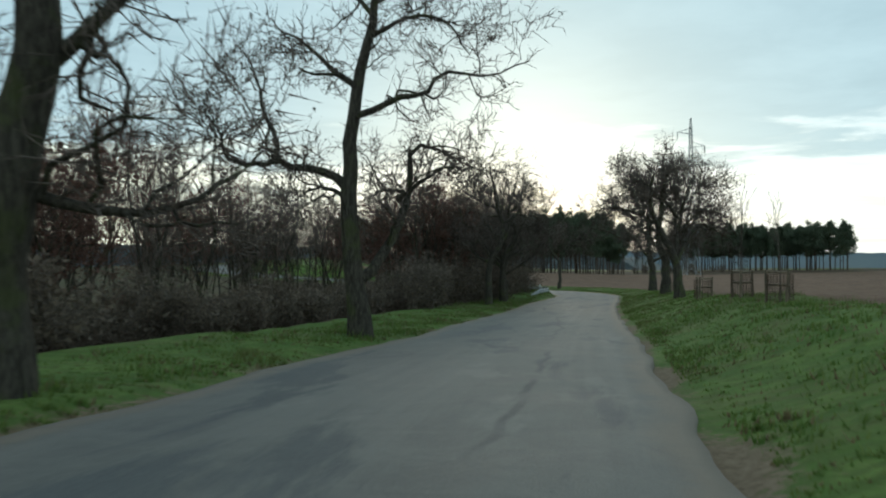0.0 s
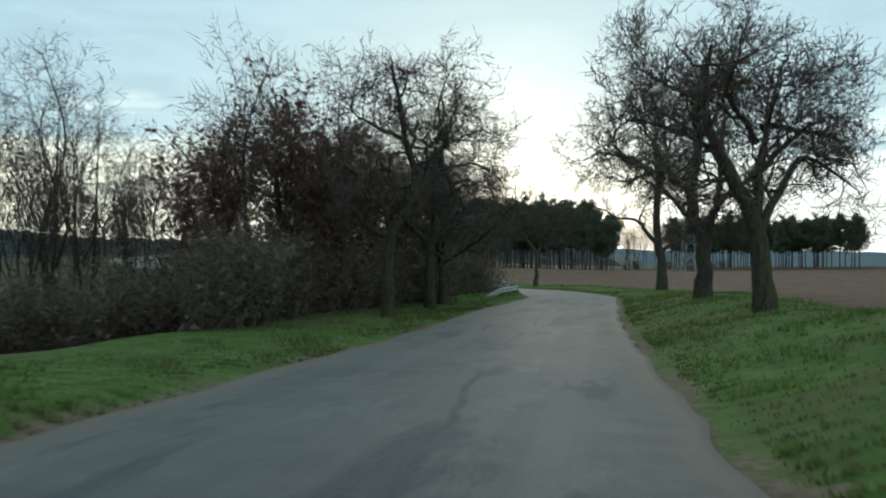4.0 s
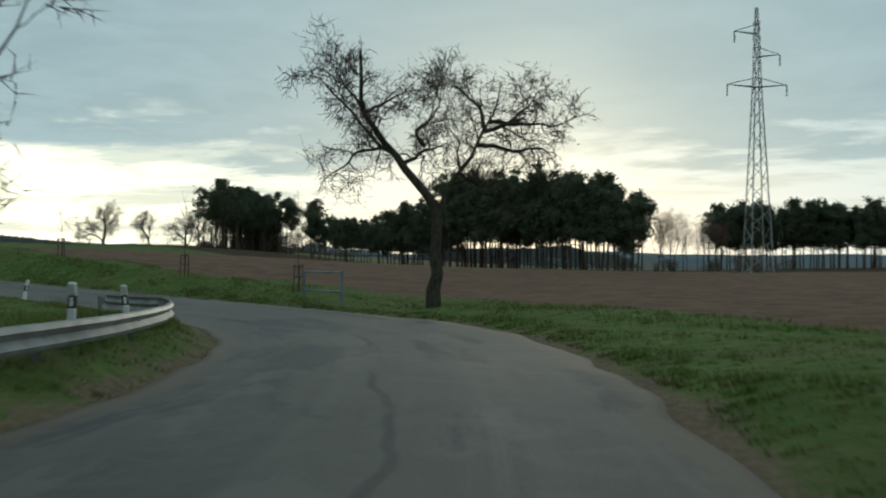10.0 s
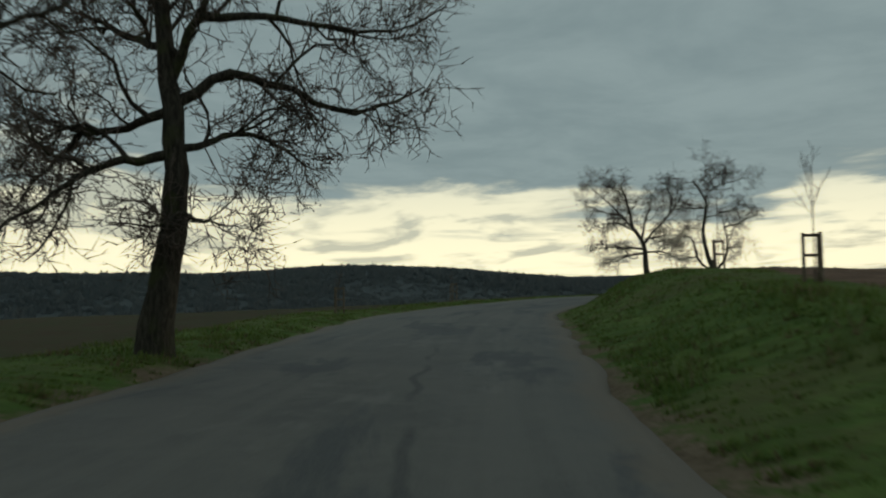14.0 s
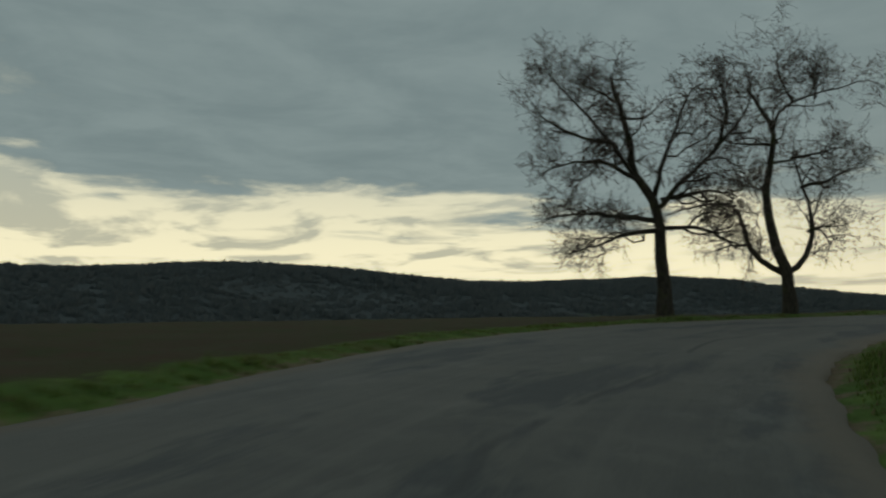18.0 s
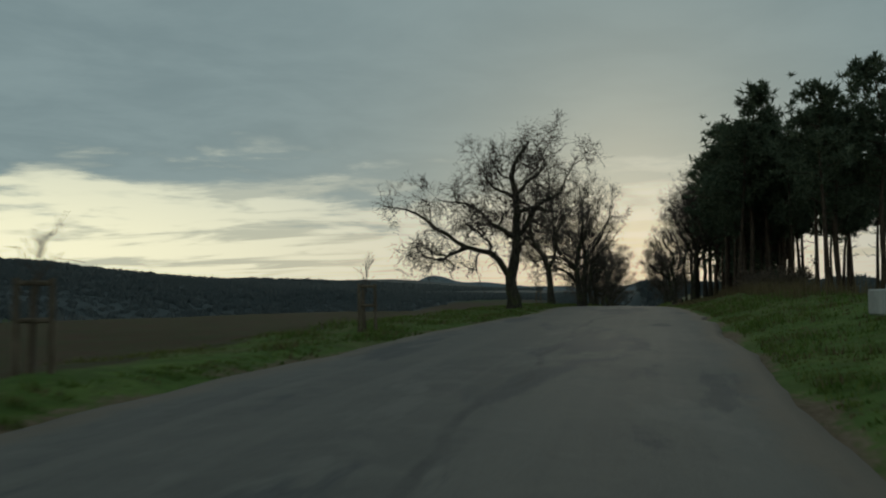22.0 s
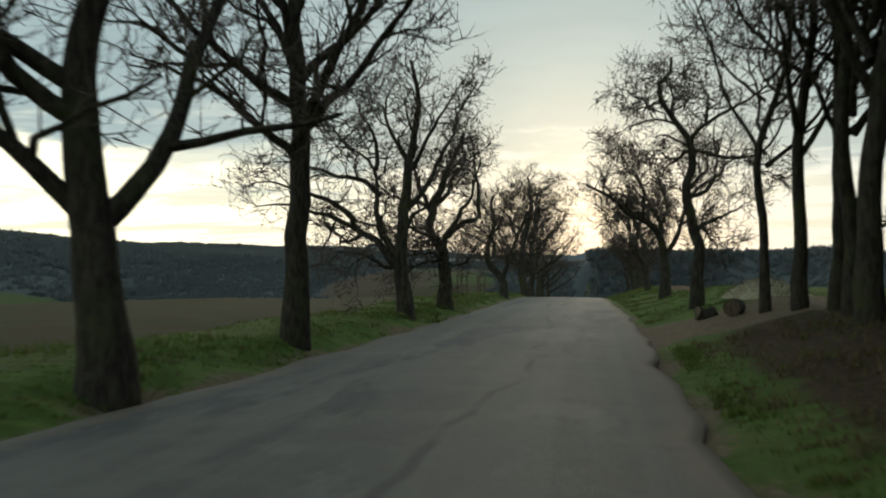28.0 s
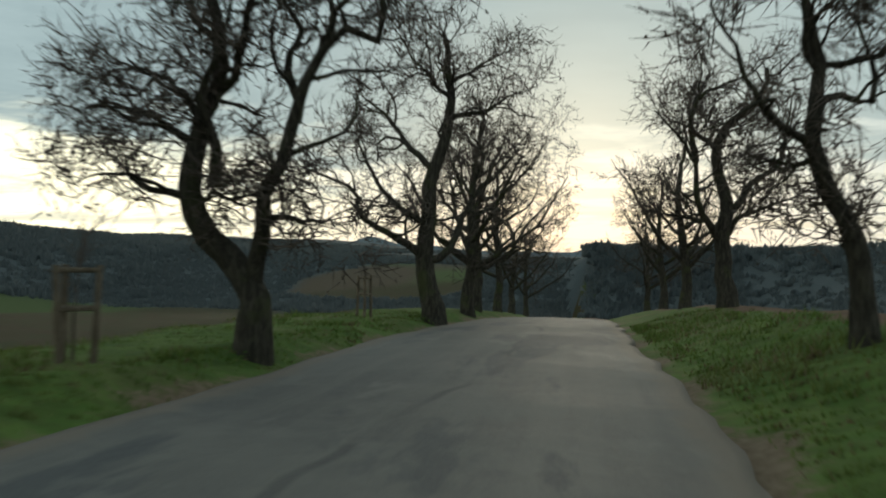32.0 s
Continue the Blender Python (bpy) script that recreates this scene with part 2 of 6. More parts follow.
def blade_nodes(a, b):
    def build(n, p):
        i = n.add("ShaderNodeNewGeometry").outputs["Random Per Island"]
        f, g = n.noise(p, 1.1, 4, 0.65, 0.4), n.noise(p, 0.22, 3, 0.6, 0.5)
        c = n.mix(n.ramp(n.math("ADD", n.math("MULTIPLY", i, 0.45), n.math("MULTIPLY", f, 0.65)), 0.28, 0.82), a, b)
        c = n.mix(n.math("MULTIPLY", n.ramp(f, 0.52, 0.70), 0.45), c, (0.050, 0.080, 0.020))
        c = n.mix(n.math("MULTIPLY", n.ramp(g, 0.52, 0.66), 0.45), c, (0.160, 0.145, 0.060))
        return c, None, None
    return build


M_ASPHALT = material("asphalt", asphalt_nodes, spec=0.35)
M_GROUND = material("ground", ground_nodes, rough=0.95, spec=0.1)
M_BARK = material("bark", bark_nodes((0.034, 0.030, 0.024), (0.092, 0.080, 0.062), 0.55), rough=0.95, spec=0.1)
M_TWIG = material("twig", plain_nodes((0.072, 0.057, 0.047), (0.150, 0.118, 0.096), 3.0), rough=0.9, spec=0.15)
M_REDTWIG = material("red_twig", plain_nodes((0.080, 0.040, 0.030), (0.170, 0.085, 0.062), 1.0), rough=0.9, spec=0.15)
M_PINEBARK = material("pine_bark", bark_nodes((0.046, 0.036, 0.029), (0.128, 0.090, 0.064), 0.1), rough=0.95, spec=0.1)
M_NEEDLE = material("needles", clump_nodes((0.074, 0.098, 0.064), (0.150, 0.176, 0.110)), rough=0.8, spec=0.2, thin=0.4)
M_GRASS = material("grass", blade_nodes((0.080, 0.136, 0.026), (0.170, 0.214, 0.058)), rough=0.8, spec=0.2, thin=0.45)
M_DRY = material("dry_grass", clump_nodes((0.110, 0.085, 0.045), (0.200, 0.155, 0.085)), rough=0.9, spec=0.1, thin=0.4)
M_WOOD = material("weathered_wood", bark_nodes((0.10, 0.075, 0.05), (0.22, 0.17, 0.12)), rough=0.9)
M_STEEL = material("galvanised_steel", plain_nodes((0.19, 0.195, 0.195), (0.33, 0.335, 0.33), 3.0), rough=0.55, spec=0.4, metal=0.4)
M_WHITE = material("white_plastic", plain_nodes((0.62, 0.64, 0.64), (0.80, 0.81, 0.80), 4.0), rough=0.45)
M_BLACK = material("black_plastic", plain_nodes((0.015, 0.015, 0.016), (0.03, 0.03, 0.03), 4.0), rough=0.5)
M_WATER = material("puddle_water", plain_nodes((0.03, 0.03, 0.028), (0.05, 0.048, 0.042), 2.0, 0.0), rough=0.04, spec=0.6)
M_SLEEVE = material("rusty_mesh", plain_nodes((0.060, 0.042, 0.030), (0.115, 0.080, 0.055), 9.0), rough=0.9, spec=0.15)
# distance haze is mixed into this colour: woods lifted towards pale blue-grey
M_HAZY_FARWOOD = material("hazy_far_wood", clump_nodes((0.120, 0.138, 0.142), (0.140, 0.155, 0.155)), rough=0.95, spec=0.0, thin=0.5)

# the blue-grey of the horizon hills is aerial haze painted in
M_HAZY_RIDGE = material("hazy_distant_hills", plain_nodes((0.13, 0.155, 0.175), (0.165, 0.185, 0.19), 0.01, 0.0), rough=1.0, spec=0.0)

# ---------------- the road's line ----------------
LINE = [(8.5, -81, 2.3), (4.2, -39.8, 1.15), (1, -10.9, 0.32), (-0.55, 1.98, -0.052), (-2.18, 16.28, -0.51), (-3.72, 30.27, -0.92), (-5.04, 44.56, -1.364), (-6.31, 57.87, -1.643), (-7.46, 71.97, -1.915), (-9.18, 85.91, -2.086), (-14.86, 98.99, -2.264), (-25.75, 107.94, -2.198), (-38.74, 113.49, -1.814)]
LINE += [(-51.51, 118.78, -1.408), (-63.85, 124.78, -1.011), (-75.07, 133.43, -0.486), (-83.31, 144.09, -0.024), (-89.05, 157.62, 0.377), (-92.33, 171.21, 0.818), (-94.58, 184.94, 1.126), (-96.82, 198.03, 1.263), (-99.4, 212.72, 1.266), (-101.84, 226.51, 1.009), (-104.5, 240.12, 0.753)]
LINE += [(-106.96, 253.85, 0.643), (-109.48, 267.24, 0.394), (-112.2, 281, 0.1), (-114.7, 294.8, -0.45), (-117.2, 308.5, -1.25), (-119.7, 322.3, -2.2), (-124.7, 349.9, -4.4), (-132.2, 391.2, -7.6), (-147, 473, -12.7)]


def spline(points, step=0.5):
    """Points at even steps along a Catmull-Rom curve."""
    p = np.array(points, float)
    p = np.concatenate([[2 * p[0] - p[1]], p, [2 * p[-1] - p[-2]]])
    u = np.linspace(0, 1, 60, endpoint=False)[:, None]
    out = []
    for a, b, c, d in zip(p, p[1:], p[2:], p[3:]):
        out.append(0.5 * (2 * b + (c - a) * u + (2 * a - 5 * b + 4 * c - d) * u ** 2 + (3 * b - a - 3 * c + d) * u ** 3))
    q = np.concatenate(out + [p[-2:-1]])
    s = np.concatenate([[0], np.cumsum(np.linalg.norm(np.diff(q[:, :2], axis=0), axis=1))])
    t = np.arange(0, s[-1], step)
    return np.stack([np.interp(t, s, q[:, k]) for k in range(3)], 1), t


REF, REF_S = spline(LINE)
S0 = REF_S[np.argmin(((REF[:, :2] - np.array((-0.19, -0.01))) ** 2).sum(1))]
REF_S = REF_S - S0
TAN = np.gradient(REF[:, :2], axis=0)
TAN /= np.linalg.norm(TAN, axis=1)[:, None]
NRM = np.stack([TAN[:, 1], -TAN[:, 0]], 1)          # to the right


def along(s, table):
    return np.interp(s, [a for a, _ in table], [b for _, b in table])


RIGHT = [(-80, 1.1), (7, 1.05), (30, 1.25), (48, 1.0), (64, 1.1), (78, 1.25), (87, 1.5), (95, 1.9), (102, 2.2), (107, 1.8), (113, 1.55), (119, 1.42), (128, 1.3), (141, 1.6),
         (155, 1.4), (170, 1.3), (190, 1.5), (204, 1.75), (216, 1.6), (228, 1.7), (240, 1.75), (250, 1.5), (262, 1.2), (279, 1.2), (288, 1.45), (296, 1.35), (320, 1.35), (500, 1.5)]
LEFT = [(-80, -5.3), (8, -5.1), (17, -5.2), (24, -4.7), (40, -4.9), (52, -4.9), (65, -5.1), (73, -4.8), (82, -4.4), (92, -4.2), (104, -4.3), (115, -4.2), (124, -4.8),
        (141, -5.4), (152, -6.0), (162, -5.8), (170, -5.8), (180, -6.8), (190, -7.2), (198, -6.3), (207, -5.2), (218, -5.1), (230, -4.6), (240, -4.1), (250, -4.5), (265, -4.9),
        (278, -4.5), (288, -4.2), (297, -3.9), (315, -4.1), (335, -3.9), (500, -3.9)]
BANK = [(-80, 0.8), (0, 0.85), (32, 0.9), (48, 0.68), (60, 0.72), (74, 0.6), (87, 0.26), (104, 0.16), (112, 0.2), (118, 0.45), (136, 1.1), (148, 1.5), (170, 1.3), (196, 1.1), (206, 0.75), (225, 0.55), (255, 0.55), (268, 0.6), (282, 0.72), (300, 0.86), (330, 0.72), (500, 0.4)]


def smooth(a, b, x):
    t = np.clip((x - a) / (b - a), 0, 1)
    return t * t * (3 - 2 * t)


def wave(x, y, scale, seed=0):
    """Smooth cheap unevenness, about -1 to 1."""
    k = np.random.RandomState(seed).uniform(-1, 1, (7, 4))
    out = np.zeros_like(x)
    for a, b, c, d in k:
        out = out + np.sin((x * a + y * b) * 3.0 / scale * (1 + abs(d)) + c * 9)
    return out / 3.0


def to_road(x, y):
    """Distance along the road, signed distance from its line (right is positive), height of the road there and a smooth mean height."""
    s, d, z, m = (np.empty_like(x) for _ in range(4))
    c = REF[::4]
    for i in range(0, len(x), 20000):
        j = slice(i, i + 20000)
        q = (x[j, None] - c[None, :, 0]) ** 2 + (y[j, None] - c[None, :, 1]) ** 2
        w = 1.0 / (q + 120.0) ** 2
        m[j] = (w * c[None, :, 2]).sum(1) / w.sum(1)
        k0 = q.argmin(1) * 4
        best, kb = np.full(len(k0), 1e18), k0.copy()
        for o in range(-3, 4):
            k = np.clip(k0 + o, 0, len(REF) - 1)
            dd = (x[j] - REF[k, 0]) ** 2 + (y[j] - REF[k, 1]) ** 2
            w2 = dd < best
            best[w2], kb[w2] = dd[w2], k[w2]
        v = np.stack([x[j] - REF[kb, 0], y[j] - REF[kb, 1]], 1)
        d[j] = (v * NRM[kb]).sum(1)
        d[j] = np.sign(d[j]) * np.sqrt((v ** 2).sum(1))
        f = (v * TAN[kb]).sum(1)
        s[j] = REF_S[kb] + np.clip(f, -0.3, 0.3)
        z[j] = np.interp(s[j], REF_S, REF[:, 2])
    return s, d, z, m


def terrain(x, y):
    """Height of the ground and its zones."""
    s, d, zr, zm = to_road(x, y)
    L, R, bank = along(s, LEFT), along(s, RIGHT), along(s, BANK)
    rr, ll = np.maximum(d - R, 0), np.maximum(L - d, 0)
    off = np.maximum(rr, ll)
    east = -2.1 - 0.5 * smooth(160, 205, y) + 0.012 * np.clip(-15 - x, 0, 30) + 0.010 * np.clip(x + 10, 0, 60)
    side = np.where(d > 0, 1.0, 0.0) * (1 - smooth(285, 330, s) * (1 - smooth(35, 85, rr)))
    target = zm + (east - zm) * side
    base = zr + (target - zr) * np.where(side > 0, smooth(6, 42, off), smooth(18, 70, off))
    z = base - 0.14 * (1 - smooth(-0.05, 0.75, np.maximum(d - R, L - d)))
    rough = 0.05 * wave(x, y, 2.5, 1) + 0.06 * wave(x, y, 9, 2)
    # right-hand bank, then a wide level field that rises a little
    z = z + bank * smooth(0.3, 3.6, rr) + 0.06 * smooth(0, 0.5, off) + np.minimum(rr, 160) * 0.002 * smooth(8, 40, rr) - bank * 0.6 * smooth(8, 60, rr) - 0.35 * smooth(298, 308, s) * smooth(2.2, 7, rr)
    # left: a flat verge; a wooded dip along the first stretch, then a field that falls to the valley
    early, late = 1 - smooth(84, 100, s), smooth(100, 135, s)
    z = z - early * (1.3 * smooth(4.5, 11, ll) + 0.02 * np.minimum(np.maximum(ll - 10, 0), 60))
    z = z - late * (0.35 * smooth(2.0, 7.0, ll) + 0.020 * np.minimum(np.maximum(ll - 4, 0), 60) + 0.085 * np.minimum(np.maximum(ll - 62, 0), 170))
    z = z + 0.2 * smooth(268, 285, s) * smooth(0.1, 0.8, ll) + 0.3 * smooth(70, 74, s) * (1 - smooth(104, 109, s)) * smooth(0.3, 1.0, ll) * (1 - smooth(3, 5, ll))
    # hills across the valley
    west = np.maximum(-110 - x, 0)
    z = z + (47 + 8 * wave(x, y, 260, 5) + 3 * np.exp(-((x + 640) / 170) ** 2 - ((y - 640) / 260) ** 2)) * smooth(250, 620, west) * smooth(-700, -200, y + 0 * x) * smooth(0, 30, ll + rr)
    north = np.maximum(y - 330, 0)
    z = z - 0.03 * np.minimum(north, 300) * smooth(0, 60, off)
    z = z + (36 + 3 * wave(x, y, 420, 6)) * smooth(130, 460, north) * (1 - smooth(250, 620, west)) * smooth(15, 270, ll)
    z = z + (15.5 + 1.0 * wave(x, y, 120, 6)) * smooth(60, 190, north) * (1 - smooth(-78, -40, x)) * smooth(20, 85, rr)
    z = z + rough * smooth(0.2, 1.5, off)
    near_field = smooth(5.0, 6.4, rr) * (1 - smooth(140, 165, s)) + smooth(2.3, 3.3, rr) * smooth(300, 306, s)
    wood_floor = smooth(0.5, 1.7, rr) * smooth(252, 260, s) * (1 - smooth(284, 290, s)) + smooth(6, 8, rr) * smooth(222, 230, s) * (1 - smooth(284, 290, s))
    worn = smooth(160, 172, s) * (1 - smooth(212, 226, s))
    left_wood = early * smooth(4.6, 6.0, ll)
    zones = {
        "field": np.clip(near_field, 0, 1),
        "stubble": late * smooth(2.6 - 2.0 * worn, 4.4 - 2.6 * worn, ll),
        "litter": np.clip(wood_floor + left_wood, 0, 1),
        "dirt": np.clip((1 - smooth(0.05, 0.45 + 0.4 * smooth(80, 88, s) * (1 - smooth(130, 140, s)), off)) * (0.85 - 0.4 * smooth(280, 290, s) * (ll > 0)) + smooth(286, 287.5, s) * (1 - smooth(291, 292.5, s)) * (1 - smooth(6, 9, rr)) * (rr > 0) * 0.9, 0, 1),
        "far": smooth(180, 260, off),
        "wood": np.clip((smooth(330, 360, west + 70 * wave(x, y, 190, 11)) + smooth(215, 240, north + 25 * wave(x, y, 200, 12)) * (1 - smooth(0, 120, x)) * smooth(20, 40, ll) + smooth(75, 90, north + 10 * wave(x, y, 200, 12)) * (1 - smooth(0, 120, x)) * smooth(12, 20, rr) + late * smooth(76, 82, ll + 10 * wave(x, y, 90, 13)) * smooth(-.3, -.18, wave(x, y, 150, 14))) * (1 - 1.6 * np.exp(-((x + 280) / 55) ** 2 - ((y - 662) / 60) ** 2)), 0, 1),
    }
    return z, zones


def height(x, y):
    return float(terrain(np.array([x], float), np.array([y], float))[0][0])


def place(s, d):
    """World x, y of a spot s metres along the road and d metres to the right of its line, and the road's heading there."""
    k = int(np.clip(round((s - REF_S[0]) / 0.5), 0, len(REF) - 1))
    x, y = REF[k, :2] + NRM[k] * d
    return float(x), float(y), math.degrees(math.atan2(TAN[k, 1], TAN[k, 0])) - 90


# ---------------- mesh helpers ----------------
def mesh_object(name, verts, faces, mat, parent=None, label="", smooth_shade=False):
    me = bpy.data.meshes.new(name)
    me.from_pydata(verts if isinstance(verts, list) else np.asarray(verts, float).tolist(), [], faces if isinstance(faces, list) else np.asarray(faces).tolist())
    me.materials.append(mat)
    if smooth_shade:
        me.polygons.foreach_set("use_smooth", np.ones(len(me.polygons), bool))
    me.update()
    ob = new(name, me)
    if parent is not None:
        ob.parent = parent
    if label:
        tagged(ob, label)
    return ob


def part(name, bm, mat, parent, label=""):
    me = bpy.data.meshes.new(name)
    bm.to_mesh(me)
    bm.free()
    me.materials.append(mat)
    ob = new(name, me)
    ob.parent = parent
    if label:
        tagged(ob, label)
    return ob


def thing(name, m, label, category, group="", kind=""):
    e = new(name)
    e.matrix_world = m
    return tagged(e, label, category, group, kind)


def fast_mesh(name, verts, tris, mat, parent=None, smooth_shade=False):
    """A triangle mesh from arrays."""
    me = bpy.data.meshes.new(name)
    n, k = len(verts), len(tris)
    me.vertices.add(n)
    me.vertices.foreach_set("co", np.asarray(verts, np.float32).ravel())
    me.loops.add(k * 3)
    me.loops.foreach_set("vertex_index", np.asarray(tris, np.int32).ravel())
    me.polygons.add(k)
    me.polygons.foreach_set("loop_start", np.arange(0, k * 3, 3, dtype=np.int32))
    if smooth_shade:
        me.polygons.foreach_set("use_smooth", np.ones(k, bool))
    me.materials.append(mat)
    me.update(calc_edges=True)
    ob = new(name, me)
    if parent is not None:
        ob.parent = parent
    return ob


def box(bm, size, at=(0, 0, 0), turn=(0, 0, 0), bevel=0.01):
    """Adds a bevelled box to bm."""
    m = pose(*at, *turn) @ Matrix.Diagonal((*size, 1))
    r = bmesh.ops.create_cube(bm, size=1.0, matrix=m)
    if bevel:
        edges = {e for v in r["verts"] for e in v.link_edges}
        bmesh.ops.bevel(bm, geom=list(edges), offset=bevel, segments=1, affect="EDGES")


def rod(bm, a, b, r0, r1=None, sides=6):
    """Adds a tapered rod from a to b."""
    a, b = Vector(a), Vector(b)
    q = (b - a).to_track_quat("Z", "Y").to_matrix().to_4x4()
    bmesh.ops.create_cone(bm, cap_ends=True, segments=sides, radius1=r0, radius2=r0 if r1 is None else r1, depth=(b - a).length,
                          matrix=Matrix.Translation((a + b) / 2) @ q)


# ---------------- ground and road ----------------
def steps(dense_a, dense_b, step, far, growth=1.09):
    mid = np.arange(dense_a, dense_b + step / 2, step)
    out, h = [], step
    while not out or out[-1] < far:
        h *= growth
        out.append((out[-1] if out else 0) + h)
    out = np.array(out)
    return np.concatenate([(dense_a - out)[::-1], mid, dense_b + out])


def build_ground():
    gx, gy = steps(-124, 12, 0.8, 3600), steps(-8, 335, 0.8, 3600)
    X, Y = np.meshgrid(gx, gy, indexing="ij")
    z, zones = terrain(X.ravel(), Y.ravel())
    nx, ny = len(gx), len(gy)
    i = np.arange(nx * ny).reshape(nx, ny)
    a, b, c, d = i[:-1, :-1].ravel(), i[1:, :-1].ravel(), i[1:, 1:].ravel(), i[:-1, 1:].ravel()
    tris = np.concatenate([np.stack([a, b, c], 1), np.stack([a, c, d], 1)])
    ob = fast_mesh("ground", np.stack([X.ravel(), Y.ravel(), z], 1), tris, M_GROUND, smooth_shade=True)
    for name, v in zones.items():
        at = ob.data.attributes.new(name, "FLOAT", "POINT")
        at.data.foreach_set("value", v.astype(np.float32))
    tagged(ob, "rolling farmland with green verges and brown fields", "ground", kind="structure")
    return ob


build_ground()


def build_road():
    k = np.arange(0, len(REF), 1)
    s = REF_S[k]
    rng = np.random.RandomState(4)
    def ragged(amount):
        n = rng.normal(0, 1, len(k))
        n = np.convolve(n, [0.25, 0.5, 0.25], "same")
        return n * amount + 0.06 * np.sin(s * 0.9 + 5 * np.sin(s * 0.13))
    le, re = along(s, LEFT) + ragged(0.05), along(s, RIGHT) + ragged(0.07)
    u = np.array([0, 0.006, 0.03, 0.1, 0.25, 0.42, 0.5, 0.58, 0.75, 0.9, 0.97, 0.994, 1.0])
    camber = -0.05 * (2 * u - 1) ** 2 + 0.02
    drop = np.where((u == 0) | (u == 1), -0.12, 0.0)
    d = le[:, None] * (1 - u) + re[:, None] * u
    x = REF[k, 0, None] + NRM[k, 0, None] * d
    y = REF[k, 1, None] + NRM[k, 1, None] * d
    z = REF[k, 2, None] + camber + drop + 0.012 * wave(x, y, 3.0, 8)
    n, m = d.shape
    i = np.arange(n * m).reshape(n, m)
    a, b, c, e = i[:-1, :-1].ravel(), i[:-1, 1:].ravel(), i[1:, 1:].ravel(), i[1:, :-1].ravel()
    tris = np.concatenate([np.stack([a, b, c], 1), np.stack([a, c, e], 1)])
    ob = fast_mesh("road", np.stack([x.ravel(), y.ravel(), z.ravel()], 1), tris, M_ASPHALT, smooth_shade=True)
    for name, v in (("lane", d), ("along", np.repeat(s[:, None], m, 1)), ("rim", np.repeat(np.abs(2 * u - 1)[None] ** 6, n, 0))):
        at = ob.data.attributes.new(name, "FLOAT", "POINT")
        at.data.foreach_set("value", np.ascontiguousarray(v, np.float32).ravel())
    tagged(ob, "worn patched grey asphalt lane without markings", "road", kind="structure")


build_road()

# ---------------- bare trees ----------------
def tubes(P, R, sides):
    """Tapered tubes along many lines at once: P is lines x points x 3, R lines x points."""
    n, m, _ = P.shape
    t = np.gradient(P, axis=1)
    t /= np.linalg.norm(t, axis=2, keepdims=True) + 1e-9
    ref = np.where(np.abs(t[:, :1, 2:3]) > 0.8, np.array([1.0, 0.1, 0]), np.array([0, 0.1, 1.0]))
    a = np.cross(t, ref)
    a /= np.linalg.norm(a, axis=2, keepdims=True) + 1e-9
    b = np.cross(t, a)
    w = np.arange(sides) * 2 * np.pi / sides
    V = P[:, :, None] + R[:, :, None, None] * (a[:, :, None] * np.cos(w)[:, None] + b[:, :, None] * np.sin(w)[:, None])
    i = np.arange(n * m * sides).reshape(n, m, sides)
    j = np.roll(i, -1, 2)
    A, B, C, D = i[:, :-1].ravel(), j[:, :-1].ravel(), j[:, 1:].ravel(), i[:, 1:].ravel()
    return V.reshape(-1, 3), np.concatenate([np.stack([A, B, C], 1), np.stack([A, C, D], 1)])


def spikes(P, R):
    """Fine twigs as slender three-sided points."""
    a, b = P[:, 0], P[:, -1]
    t = b - a
    u = np.cross(t, np.array([0.3, 0.2, 1.0]))
    u /= np.linalg.norm(u, axis=1, keepdims=True) + 1e-9
    v = np.cross(t, u)
    v /= np.linalg.norm(v, axis=1, keepdims=True) + 1e-9
    r = R[:, :1] * 1.15
    V = np.stack([a + u * r, a + (v * .87 - u * .5) * r, a - (v * .87 + u * .5) * r, b], 1).reshape(-1, 3)
    i = np.arange(len(P))[:, None] * 4
    return V, np.concatenate([i + [0, 1, 3], i + [1, 2, 3], i + [2, 0, 3]])


def resample(p, m):
    p = np.asarray(p, float)
    if len(p) > 2:
        q = np.concatenate([[2 * p[0] - p[1]], p, [2 * p[-1] - p[-2]]])
        u = np.linspace(0, 1, 8, endpoint=False)[:, None]
        p = np.concatenate([0.5 * (2 * b + (c - a) * u + (2 * a - 5 * b + 4 * c - d) * u ** 2 + (3 * b - a - 3 * c + d) * u ** 3)
                            for a, b, c, d in zip(q, q[1:], q[2:], q[3:])] + [p[-1:]])
    s = np.concatenate([[0], np.cumsum(np.linalg.norm(np.diff(p, axis=0), axis=1))])
    t = np.linspace(0, s[-1], m)
    return np.stack([np.interp(t, s, p[:, k]) for k in range(3)], 1)


